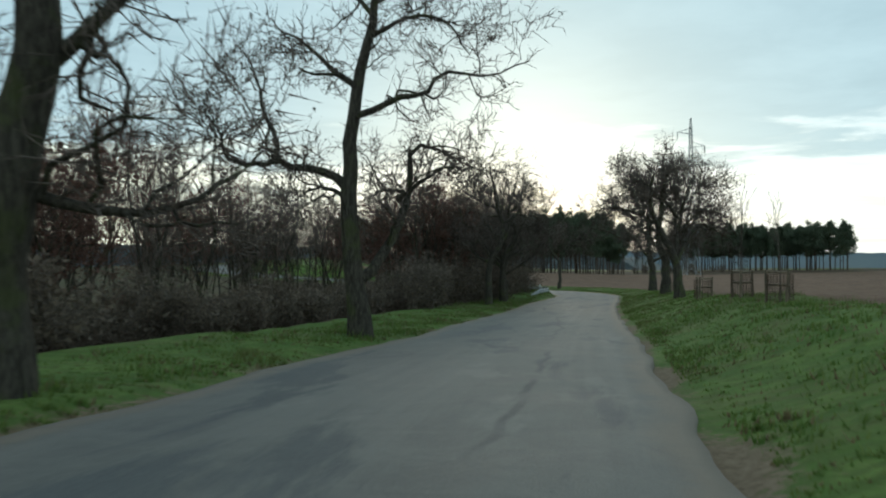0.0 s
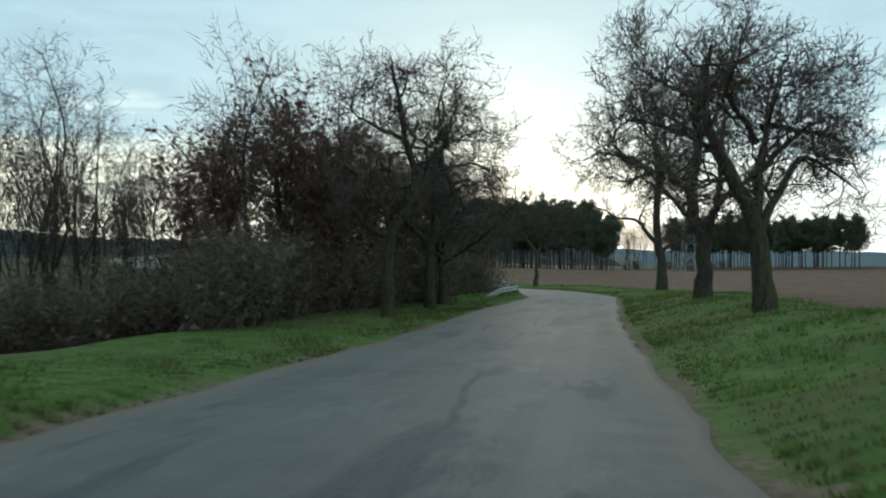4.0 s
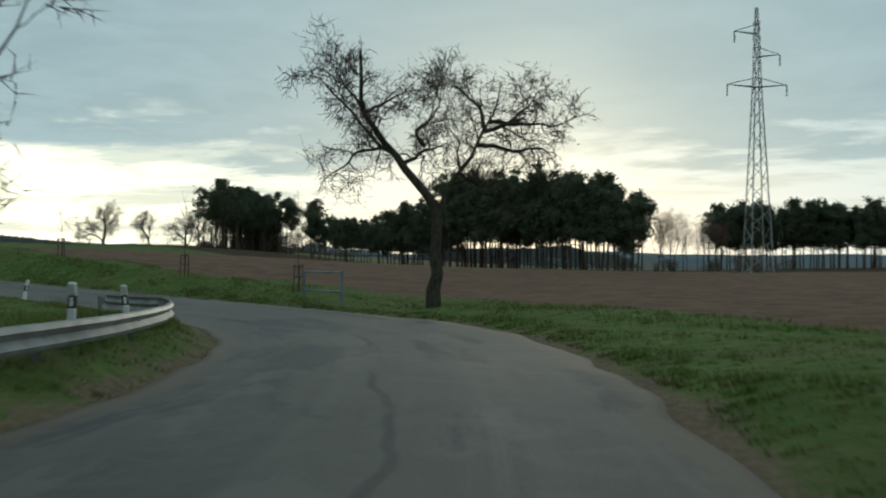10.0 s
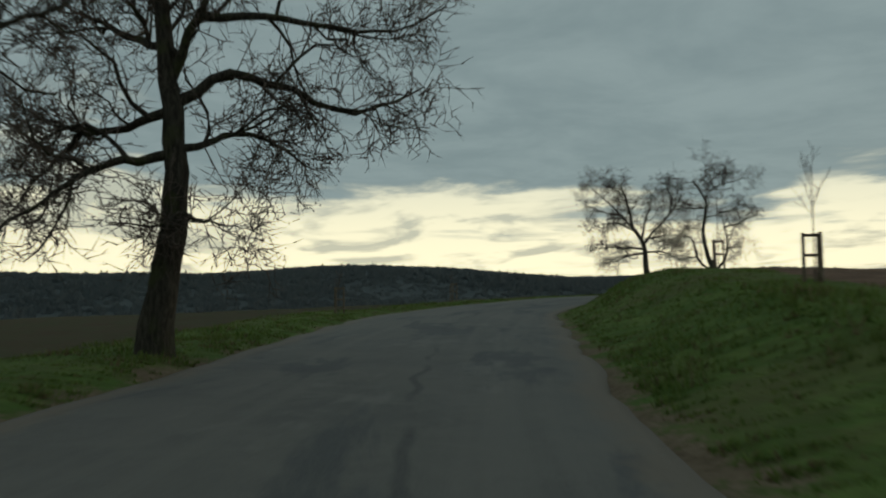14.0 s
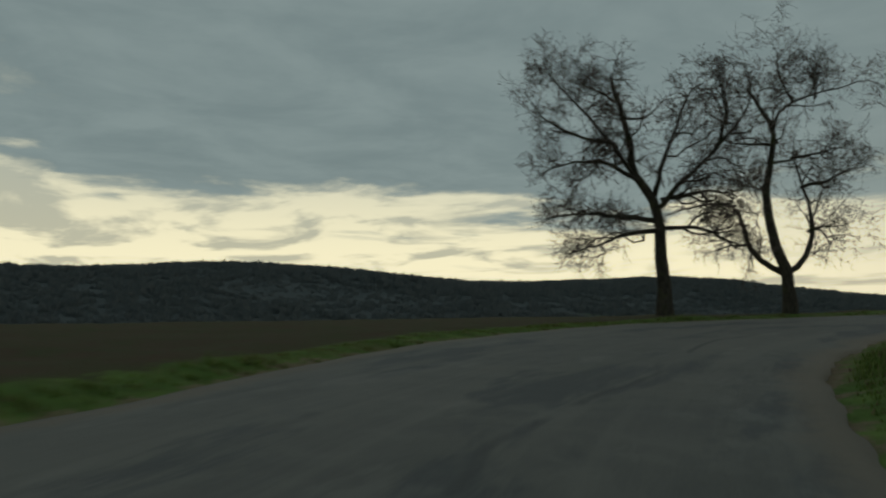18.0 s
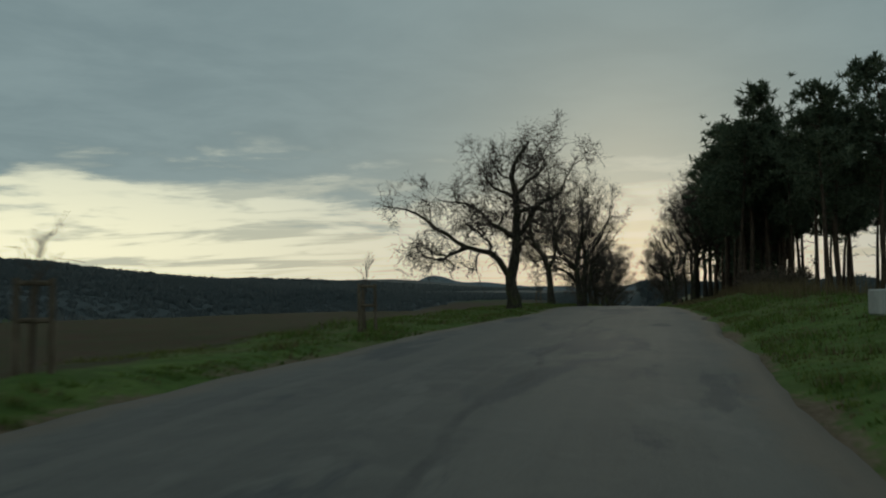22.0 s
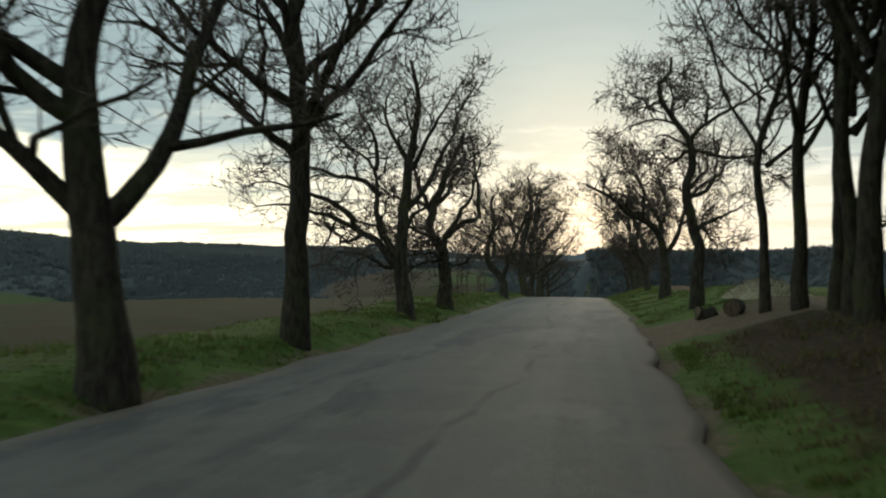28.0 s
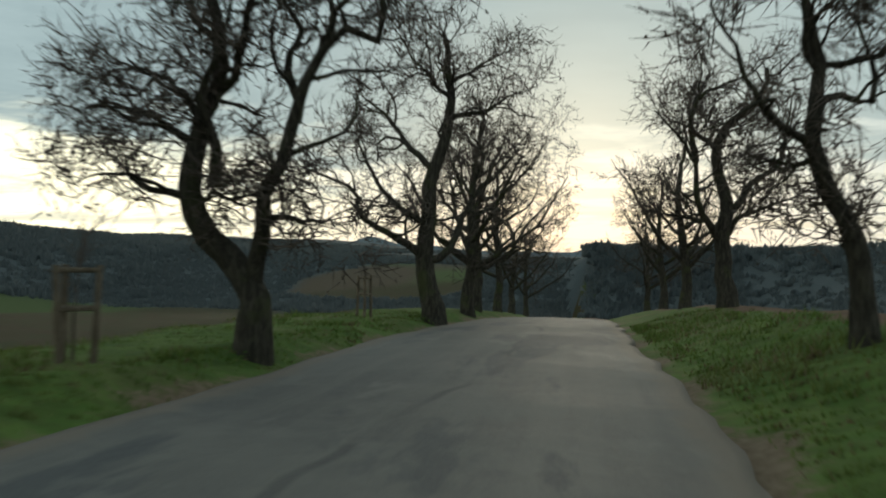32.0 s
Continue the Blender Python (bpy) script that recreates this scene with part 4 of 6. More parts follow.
bare_tree(297.6, -4.6, "stout leafless tree with a dark forked trunk and twisted limbs",
          [(0, 0), (-.1, 1.69), (-.2, 2.03), (-.48, 2.36), (-.55, 2.77), (-.11, 4.27)],
          [[(-.03, 1.7), (-0, 2.17), (.13, 2.51), (.46, 2.92), (.52, 3.33), (.92, 3.6), (1.11, 4.01)], [(-.55, 2.7), (-.96, 2.66), (-1.84, 2.96), (-2.38, 3.02)], [(-.56, 3.24), (-.97, 3.51), (-1.24, 3.37), (-1.79, 3.57), (-2.2, 3.83), (-2.6, 3.83)],
           [(-.2, 1.96), (-.61, 2.16), (-1.08, 2.15), (-1.42, 2.01)], [(-.13, 1.56), (-.53, 1.69), (-1.54, 1.41)], [(.04, 1.43), (.41, 1.36), (1.08, 1.98)],
           [(.13, 2.44), (.66, 2.92), (1.06, 2.99)], [(-.36, 3.38), (.04, 3.79), (.1, 4.27), (.36, 4.68)], [(-.53, 3.24), (-1.06, 4.26)],
           [(-.13, 1.63), (-.86, 1.28), (-1.19, .87)]],
          r0=.24, face=9.5, seed=14, dens=1.15, wander=.32, top=6.8)
bare_tree(318.8, -4.6, "gnarled leafless tree with a thick twisting double trunk",
          [(0, 0), (-.06, .98), (-.73, 1.71), (-.95, 2.2), (-.81, 3.27), (-.61, 3.77), (-.54, 4.52), (-.64, 5.01)],
          [[(.02, 1.06), (.32, 2.47), (.64, 2.88), (.71, 3.46), (1.03, 4.05), (1.27, 4.38), (1.94, 4.06)], [(-.58, 2.29), (-.25, 2.17), (.16, 2.22)], [(-.95, 2.2), (-1.4, 2.27), (-1.99, 2.51), (-2.73, 2.41)],
           [(-.84, 3.02), (-2.01, 3.5), (-2.83, 3.48)], [(-.77, 3.36), (-1.19, 3.76), (-1.69, 4), (-2.52, 4.15)], [(-.53, 3.77), (-.13, 4.28), (.03, 4.77), (.35, 5.19)],
           [(.25, 1.89), (.83, 1.9), (1.32, 1.74)], [(.71, 3.46), (.46, 3.95), (.61, 4.54)], [(-.54, 4.52), (-.96, 4.84), (-1.22, 5.33)],
           [(1.03, 4.13), (1.43, 4.72), (1.76, 5.05)], [(-.58, 2.37), (-.49, 2.86), (-.61, 3.69)]],
          r0=.25, face=8.4, seed=15, dens=1.2, wander=.32, top=6.4)
bare_tree(332.5, -4.2, "broad gnarled leafless tree with a short thick trunk",
          [(0, 0), (-.37, 1.99), (-.22, 3.01), (-.16, 4.37), (.4, 6.42), (.1, 8.8)],
          [[(.22, 2.17), (.71, 3.2), (1.2, 4.06), (1.87, 4.58), (2.37, 5.44)], [(-.55, 2.16), (-2.34, 3.15), (-2.53, 3.82), (-4.07, 4.47)], [(-.39, 3.01), (-1.51, 3.67), (-2.2, 4.68), (-2.39, 5.86)],
           [(-.17, 4.71), (-.86, 5.38), (-1.73, 6.56), (-2.42, 7.22)], [(.4, 6.25), (1.33, 6.44), (2.34, 6.97), (3.19, 7.32)], [(.3, 7.27), (1.31, 7.97), (2.49, 8.33)],
           [(.39, 6.76), (-.56, 7.6), (-1.25, 8.44)], [(1.04, 3.88), (1.52, 5.25), (1.34, 6.1)]],
          r0=.34, face=9.6, seed=16, dens=1.1, wander=.34)
for s_, d_, h_, sd in ((341.5, -4.4, 9.0, 17), (347.0, -4.8, 8.4, 18), (357.0, -4.8, 8.8, 19), (369.0, -5.0, 8.0, 20), (384.0, -5.0, 8.0, 21)):
    bare_tree(s_, d_, OLD, h=h_, fork=1.9, spread=4.3, n=9, r0=.26, seed=sd, dens=.85 if s_ < 344 else .65, wander=.34, spray=1 if s_ < 344 else 0)


# ---- roadside trees, right ----
bare_tree(47, 4.2, "round-crowned leafless fruit tree on the grass bank",
          [(0, 0), (-.23, 1.97), (-1.19, 4.03), (-1.52, 5.06), (-1.33, 6.52)],
          [[(-.23, 2.17), (-.04, 3.63), (.36, 4.68), (.97, 5.94), (1.58, 6.99)], [(-.13, 1.97), (1.2, 3.86), (2.24, 3.67), (3.49, 3.06)], [(-1.19, 3.82), (-2.13, 4.43), (-3.17, 4.83), (-3.58, 3.99)],
           [(.36, 4.68), (1.81, 4.7), (3.06, 4.51), (3.9, 3.49)], [(.16, 4.26), (-.69, 5.7), (-.5, 7.16)], [(-1.52, 5.06), (-2.78, 6.08), (-2.99, 6.71)],
           [(.97, 5.94), (2.42, 6.17), (3.04, 6.59)], [(-1.08, 3.2), (-2.11, 2.97), (-2.94, 2.96)], [(-.04, 3.42), (1.4, 4.9), (2.64, 5.34)]],
          r0=.27, face=10.3, seed=30, dens=1.5, wander=.3)
bare_tree(60, 4.3, "stout leafless tree with a thick trunk on the grass bank",
          [(0, 0), (-.01, 1.99), (-.13, 2.57), (-.42, 3.27), (-.43, 4.33), (-.32, 5.27), (-.21, 7.62)],
          [[(-.13, 2.57), (-.9, 3.97), (-1.72, 5.19), (-2.43, 5.6), (-2.66, 6.07)], [(.02, 2.57), (.39, 3.63), (1.56, 4.7), (1.79, 5.29)], [(.86, 3.99), (2.27, 4.23)],
           [(-1.72, 5.19), (-2.55, 5.77), (-3.37, 6), (-4.54, 5.7)], [(-1.37, 4.67), (-1.37, 5.73), (-1.85, 7.37)], [(.39, 3.63), (1.08, 7.4)],
           [(.4, 3.39), (1.39, 3.11)], [(-.26, 6.44), (-1.85, 7.61)], [(-.26, 6.21), (.5, 7.04), (1.08, 7.87)],
           [(-.37, 4.09), (-1.13, 5.02), (-1.26, 5.96)]],
          r0=.33, face=10, seed=31, dens=1.15, droop=.08, top=9.5)
bare_tree(87.7, 5.4, "half-dead leafless tree with broken crooked limbs on the bank",
          [(0, 0), (-.03, 2.28), (-.34, 3.49), (-.38, 5.67), (-.26, 8.11), (-.54, 10.3), (-.17, 12.02), (-.77, 12.75)],
          [[(-.22, 3.24), (-.82, 3.97), (-1.42, 5.07), (-2.88, 5.31), (-3.24, 5.68), (-3.97, 6.16), (-5.54, 6.41)], [(-1.42, 5.19), (-1.29, 6.89), (-.8, 7.26)], [(.14, 3), (.99, 3.37), (1.97, 4.21), (2.02, 5.43), (2.71, 6.28), (3.32, 6.28), (3.68, 5.67)],
           [(2.03, 5.67), (2.35, 6.64), (2.11, 7.18)], [(1.97, 4.21), (1, 4.34), (.15, 3.97)], [(-.26, 8.11), (.79, 9.08), (2.01, 9.33)],
           [(-.38, 8.6), (-1.41, 8.11), (-2.86, 7.74), (-4.08, 8.11), (-5.05, 6.89)], [(-.47, 10.3), (-1.63, 10.79), (-2.36, 11.53)], [(-.29, 11.53), (1.05, 12.01), (2.03, 12.26)],
           [(-.31, 9.08), (-1.4, 9.33), (-3.34, 9.33), (-4.07, 9.82)], [(-.19, 7.38), (.54, 8.11), (.67, 8.84)]],
          r0=.37, face=-0.9, seed=32, dens=1.15, droop=.14)
bare_tree(106.3, 4.1, "leafless tree forking into a wide V beside the bend",
          [(0, 0), (.09, 2.6), (-0, 3.23), (-1.82, 5.59), (-2.27, 6.4), (-2.37, 8.22)],
          [[(.14, 2.96), (.36, 3.6), (.72, 4.23), (1.26, 4.96), (1.66, 5.77), (2.17, 6.95), (2.35, 7.68)], [(1.66, 5.77), (1.44, 6.77), (.44, 7.86)], [(1.66, 5.77), (2.35, 6.14), (3.43, 7.14)],
           [(-1, 4.59), (-1.82, 5.23), (-3.36, 6.86), (-4.09, 6.95)], [(-.91, 4.68), (-.19, 5.23), (.54, 5.5)], [(-1.45, 5.13), (-2.36, 4.95), (-3.53, 4.04)],
           [(1.98, 6.14), (2.89, 5.87), (4.16, 5.87), (4.61, 5.96)], [(-2.18, 6.22), (-.64, 7.13)], [(1.44, 5.32), (2.53, 5.14), (3.43, 5.14), (3.89, 4.6)],
           [(.9, 4.41), (1.44, 4.14), (2.17, 4.41)], [(-.55, 5.68), (.17, 6.59), (.35, 7.5)], [(-2.09, 5.95), (-3.27, 7.86)]],
          r0=.215, face=-33.3, seed=33, dens=1.15, wander=.3, droop=.06)
bare_tree(294.5, 3.15, "crooked leafless tree with a winding trunk on the bank",
          [(0, 0), (-.04, .79), (.05, 1.7), (-.32, 3.12), (-.17, 3.94), (-.17, 4.6), (-.47, 5.16), (-.93, 5.67), (-1.13, 6.29)],
          [[(-.42, 5.11), (-1.13, 5.62), (-1.84, 5.56), (-2.46, 5.05)], [(-.11, 4.45), (1.21, 4.15), (1.82, 4.46)], [(.11, 2.31), (1.71, 2.88)],
           [(.29, 2.21), (.49, 1.91)], [(-.22, 4.75), (.19, 5.27), (.91, 5.58), (1.72, 6.1)], [(-.62, 5.37), (-.42, 6.08), (-.62, 6.7)],
           [(-.3, 3.12), (.19, 3.23), (.7, 3.74), (.9, 4.25)], [(-.27, 4.45), (-.83, 4.03), (-1.13, 3.52)], [(-1.13, 5.62), (-1.74, 6.18), (-2.36, 6.38)],
           [(.19, 5.27), (.4, 6.09), (.2, 6.71)], [(1.21, 4.15), (1.82, 3.95), (2.22, 4.16)]],
          r0=.19, face=10.7, seed=34, droop=.1, dens=1.05, top=7.2)
bare_tree(305.5, 3.2, "small leafless fruit tree with a forked trunk on green grass",
          [(0, 0), (-.01, 1.68), (-.35, 2.78), (-.91, 3.22), (-1.58, 3.55), (-2.14, 4.1), (-3.25, 4.64)],
          [[(.04, 1.79), (.43, 2.46), (.75, 3.91), (.96, 5.58)], [(.75, 3.91), (1.3, 4.59), (2.08, 5.04)], [(-.91, 3.22), (-1.14, 4.11), (-1.48, 4.77), (-2.15, 5.21)],
           [(-.13, 2.45), (-.13, 3.23), (-.47, 4.01), (-.59, 4.9)], [(.53, 3.02), (1.42, 3.03)], [(-1.02, 3.55), (-1.8, 3.32), (-2.57, 3.53)],
           [(-.19, 3.12), (.31, 3.9), (.19, 4.79)], [(.86, 4.58), (1.52, 5.26), (1.74, 5.93)]],
          r0=.22, face=9.2, seed=35, dens=1.25, top=6.8)
bare_tree(318, 3.5, "leaning leafless tree with a broken bulge on its trunk",
          [(0, 0), (-.15, 1.14), (-.6, 2.09), (-.68, 2.5), (-.59, 3.39), (-.73, 3.8)],
          [[(-.68, 2.43), (-1.05, 2.56), (-1.47, 2.82), (-2.02, 3.57), (-2.44, 3.9)], [(-.58, 2.91), (-.24, 3.05), (.1, 2.99)], [(-.59, 3.39), (-.18, 3.53), (.16, 3.74)],
           [(-.65, 3.32), (-.93, 3.72), (-1.07, 4.13)], [(-.61, 2.16), (-1.05, 2.29), (-1.39, 2.07)], [(-.15, 1.14), (-.01, 1.57)]],
          r0=.16, face=8.4, seed=36, droop=.08, dens=1.15, top=6.2)
bare_tree(333, 4.3, "leafless tree with a short thick trunk on the grass bank",
          [(0, 0), (-.19, 1.99), (-.04, 2.97), (-.38, 3.95), (-.39, 4.61), (-.07, 5.27), (.74, 5.94)],
          [[(-.35, 1.99), (-1.02, 3.12), (-1.2, 4.26), (-2.7, 5.71)], [(-.03, 2.16), (.45, 2.66), (1.43, 3), (2.24, 3.51)], [(-1.2, 4.1), (-1.54, 5.08), (-1.23, 5.9)],
           [(.12, 2.81), (.77, 3.64), (1.74, 4.32)], [(-.39, 4.61), (-.89, 5.25), (-.74, 6.24)], [(-.85, 2.47), (-1.84, 2.78), (-2.5, 3.1)]],
          r0=.27, face=9.6, seed=37, dens=1.15, top=7.0)
for s_, d_, h_, sd in ((345.0, 4.4, 8.0, 38), (358.0, 4.6, 7.8, 39), (374.0, 4.8, 7.5, 40)):
    bare_tree(s_, d_, OLD, h=h_, fork=1.8, spread=3.6, n=9, r0=.24, seed=sd, dens=.85 if s_ < 340 else .65, wander=.34, spray=1 if s_ < 340 else 0)

# ---- slender trees between lane and wood, and by the barrier ----
for i, (s_, d_, h_, r_) in enumerate(((288.6, 3.9, 9.0, .11), (287.4, 4.4, 10.0, .15), (286.6, 4.8, 9.5, .14), (285.0, 4.7, 10.5, .16), (283.2, 4.4, 11.0, .20), (281.2, 5.0, 10.5, .18), (279.0, 5.2, 11.0, .18), (276.6, 5.5, 10.0, .17))):
    bare_tree(s_, d_, "tall slender leafless tree at the wood's edge", h=h_, fork=3.4, spread=2.6, n=8, r0=r_, seed=60 + i, dens=.7, wander=.2, upturn=.25, group="wood edge trees")
for i, (s_, d_, h_, sp) in enumerate(((91.0, -9.4, 8.5, 3.8), (83.5, -9.6, 8.5, 4.2), (79.0, -10.8, 9.0, 3.8), (88.0, -11.5, 8.0, 3.6), (75.0, -9.8, 8.5, 3.4), (70.5, -10.6, 8.6, 3.6), (63.5, -12.0, 9.0, 3.6))):
    bare_tree(s_, d_, "fine-twigged leafless thicket tree" if s_ < 73 else "fine-twigged leafless tree behind the crash barrier", h=h_, fork=1.6, spread=sp, n=9, r0=.13, seed=80 + i, dens=.6, twig=.55, wander=.2, group="thicket trees")

# ---------------- woods ----------------
def pine_meshes(rng, h, clear, r0, tufts, reach, m=9, lo=.32, hi=.72, wide=.075):
    """Meshes of a pine: bare trunk with dead stubs, and a crown of needle tufts."""
    T = resample([(0, 0, -0.3), (rng.normal(0, .1), rng.normal(0, .1), h * .35), (rng.normal(0, .2), rng.normal(0, .2), h * .7), (rng.normal(0, .2), rng.normal(0, .2), h * .97)], 9)[None]
    RT = (r0 * np.linspace(1.1, 0.12, 9))[None]
    v0, f0 = tubes(T, RT, 7)
    k = 34
    z = clear * 0.55 + (h * 0.97 - clear * 0.55) * np.sort(rng.uniform(0, 1, k)) ** 0.9
    a = rng.uniform(0, 6.283, k)
    ln = reach * rng.uniform(.5, 1.1, k) * np.clip(1.25 * np.sqrt(np.clip((h * 1.02 - z) / (h - clear), 0, 1)), 0.25, 1) * np.where(z < clear, 0.45, 1.0)
    px = np.stack([np.interp(z, T[0, :, 2], T[0, :, 0]), np.interp(z, T[0, :, 2], T[0, :, 1]), z], 1)
    d = np.stack([np.cos(a), np.sin(a), rng.uniform(0.0, .5, k)], 1)
    P = px[:, None] + d[:, None] * (ln[:, None] * np.linspace(0, 1, 4))[..., None]
    P[:, 2:, 2] += rng.normal(0, .12, (k, 2))
    v1, f1 = tubes(P, 0.035 * np.linspace(1, .3, 4)[None] * np.ones((k, 1)), 4)
    heavy = np.concatenate([v0, v1]), np.concatenate([f0, f1 + len(v0)])
    live = np.flatnonzero(z > clear * 0.97)
    b = rng.choice(live, tufts)
    u = rng.uniform(.25, 1.08, tufts)[:, None]
    c = px[b] + d[b] * ln[b][:, None] * u + rng.normal(0, .3, (tufts, 3))
    q = rng.normal(0, 1, (tufts, m, 3)) + np.array([0, 0, .35])
    q /= np.linalg.norm(q, axis=2, keepdims=True)
    size = rng.uniform(lo, hi, (tufts, 1, 1))
    side = np.cross(q, rng.normal(0, 1, (tufts, m, 3)))
    side /= np.linalg.norm(side, axis=2, keepdims=True)
    c = c[:, None]
    V = np.stack([c + side * wide, c - side * wide, c + q * size], 2).reshape(-1, 3)
    F = np.arange(len(V)).reshape(-1, 3)
    return heavy, (V, F)


def tree_kind(name, heavy, fine, mats, label, category, group):
    e = thing(name, pose(0, 0, 0), label, category, group)
    fast_mesh("trunk", *heavy, mats[0], e, True)
    fast_mesh("crown", *fine, mats[1], e, False)
    return e


def scatter(kinds, spots, rng, lo=0.85, hi=1.15, sink=0.05):
    """Copies of the kinds at x, y spots; the kinds themselves take the first ones."""
    xs = np.array([p[0] for p in spots], float)
    ys = np.array([p[1] for p in spots], float)
    zs = terrain(xs, ys)[0]
    for i, (x, y, z) in enumerate(zip(xs, ys, zs)):
        m = pose(x, y, z - sink, rng.normal(0, 1.5), rng.normal(0, 1.5), rng.uniform(0, 360)) @ Matrix.Scale(rng.uniform(lo, hi), 4)
        if i < len(kinds):
            kinds[i].matrix_world = m
        else:
            copy_thing(kinds[i % len(kinds)], m)


wrng = np.random.RandomState(77)
PINE_SIZES = ((13.0, 5.7, 640, 2.9), (12.2, 6.0, 600, 2.8), (13.4, 5.2, 680, 2.9), (11.0, 3.8, 600, 2.6))
PINE = "tall pine with a bare trunk and a dark green crown"
pines = [tree_kind("pine_tree", *pine_meshes(np.random.RandomState(200 + i), h, c, .14, n, r), (M_PINEBARK, M_NEEDLE), PINE, "pine tree", "pine wood")
         for i, (h, c, n, r) in enumerate(PINE_SIZES)]
spots, low_end = [], []
# belt behind the ploughed field, and on towards the lane
for i in range(108):
    u = (i + wrng.uniform(0, 1)) / 108
    k = wrng.uniform(0, 1) ** 1.2 * 15
    spots.append((-15 - 42 * u - 0.2 * k, 203 + 9 * u + k))
for i in range(36):
    u = (i + wrng.uniform(0, 1)) / 36
    low_end.append((-57 - 22 * u, 214 + 14 * u + 14 * wrng.uniform(0, 1)))
front = [p for p in spots if p[1] - 203 - 9 * (-15 - p[0]) / 42 < 11.5]
scatter(pines, [p for p in front if -46 < p[0] < -20], wrng, .92, 1.14)
edge_pines = [copy_thing(k, pose(0, 0, 0)) for k in pines]
scatter(edge_pines, [p for p in front if not -46 < p[0] < -20], wrng, .76, .98)
low_pines = [copy_thing(k, pose(0, 0, 0)) for k in pines]
scatter(low_pines, low_end, wrng, .66, .9)


def far_pines(spots):
    """The second pine wood further off and the back rows of the belt, as one mass."""
    rng = np.random.RandomState(78)
    kinds = [pine_meshes(np.random.RandomState(200 + i), h, c, .14, n, r) for i, (h, c, n, r) in enumerate(PINE_SIZES)]
    xy = np.array(spots)
    z = terrain(xy[:, 0], xy[:, 1])[0]
    e = thing("pine_wood", pose(0, 0, 0), "dark pine wood beyond the ploughed field", "pine wood", kind="stuff")
    for k, name, mat in ((0, "trunks", M_PINEBARK), (1, "crowns", M_NEEDLE)):
        V, F, n = [], [], 0
        for i in range(len(xy)):
            a, q = rng.uniform(0, 6.283), rng.uniform(.86, 1.04)
            c, s_ = math.cos(a) * q, math.sin(a) * q
            v, f = kinds[i % 4][k]
            V.append(np.stack([v[:, 0] * c - v[:, 1] * s_ + xy[i, 0], v[:, 0] * s_ + v[:, 1] * c + xy[i, 1], v[:, 2] * q + z[i] - .05], 1))
            F.append(f + n)
            n += len(v)
        fast_mesh(name, np.concatenate(V), np.concatenate(F), mat, e, k == 0)


back = [p for p in spots if p[1] - 203 - 9 * (-15 - p[0]) / 42 >= 11.5]
for i in range(76):
    u = (i + wrng.uniform(0, 1)) / 76
    back.append((-5 + 45 * u, 258 - 6 * u + wrng.uniform(0, 1) * 20))
far_pines(back)
# beside the lane
spots = []
for i in range(36):
    s_, d_ = wrng.uniform(248, 283), 7.5 + 14 * wrng.uniform(0, 1) ** 1.1
    if (d_ < 10.5 and s_ > 274) or (d_ > 11 and s_ < 272) or (s_ < 264 and i % 2 == 0):
        continue
    spots.append(place(s_, d_)[:2])
for s_, d_ in ((247.5, 8.6), (250.5, 7.0), (253.5, 7.4), (256.0, 6.0), (259.0, 5.8), (262.0, 6.6), (264.5, 5.4), (267.5, 5.8), (270.5, 5.6), (273.5, 6.0), (249.0, 10.5), (252.0, 9.6), (258.0, 8.4)):
    spots.append(place(s_, d_)[:2])
spots += [place(s_, d_)[:2] for s_, d_ in ((273, 7.4), (275, 9.0), (277, 7.6), (278.5, 10.4), (280, 8.2), (282, 9.6), (283.5, 7.8), (285, 11.0), (286, 9.0), (287.5, 8.2))]
# deeper in the same grove
spots += [place(276.2 + .75 * i, 8.2 + .6 * ((i * 7) % 5) + .4 * (i % 2))[:2] for i in range(10)]
spots = [p for p in spots if p[0] > -9 - .587 * (p[1] - 80)]
spots += [place(266 + 22 * wrng.uniform(0, 1), 6.2 + 5 * wrng.uniform(0, 1) ** 1.3)[:2] for i in range(16)]
spots += [place(263.5 + .85 * i + .3 * wrng.uniform(-1, 1), 5.2 + 1.1 * (i % 3) + .6 * wrng.uniform(0, 1))[:2] for i in range(18)]
lane_pines = [tree_kind("pine_tree", *pine_meshes(np.random.RandomState(220 + i), h, c, .15, n, r, 13, .26, .52, .055), (M_PINEBARK, M_NEEDLE), PINE, "pine tree", "pines beside the lane")
              for i, (h, c, n, r) in enumerate(((12.6, 6.2, 450, 2.4), (11.6, 6.4, 400, 2.2), (12.0, 5.8, 470, 2.4), (10.6, 5.0, 400, 2.1)))]
spots += [place(s_, d_)[:2] for s_, d_ in ((252.5, 8.6), (255.5, 9.8), (259.5, 9.4), (262.5, 11.2), (258.0, 12.4), (266.0, 12.8), (270.0, 13.6), (275.0, 14.5), (281.0, 15.5), (263.0, 8.6), (268.0, 10.0), (254.0, 11.6))]
scatter(lane_pines, spots, wrng, .84, 1.08)
# younger ones with low crowns by the end of the grove
young_pines = [tree_kind("pine_tree", *pine_meshes(np.random.RandomState(230 + i), h, c, .12, n, 2.1, 13, .26, .52, .055), (M_PINEBARK, M_NEEDLE), "younger pine with low dark green branches", "pine tree", "pines beside the lane")
               for i, (h, c, n) in enumerate(((9.6, 1.8, 520), (8.4, 1.3, 480)))]
scatter(young_pines, [place(s_, d_)[:2] for s_, d_ in ((272.4, 7.2), (274.6, 8.6), (276.4, 6.9), (278.4, 8.2), (280.2, 7.4), (282.4, 9.0), (284.6, 8.0), (284.2, 10.4), (285.4, 9.8), (287.4, 10.6), (286.2, 7.0), (288.4, 8.6))], wrng, .88, 1.1)


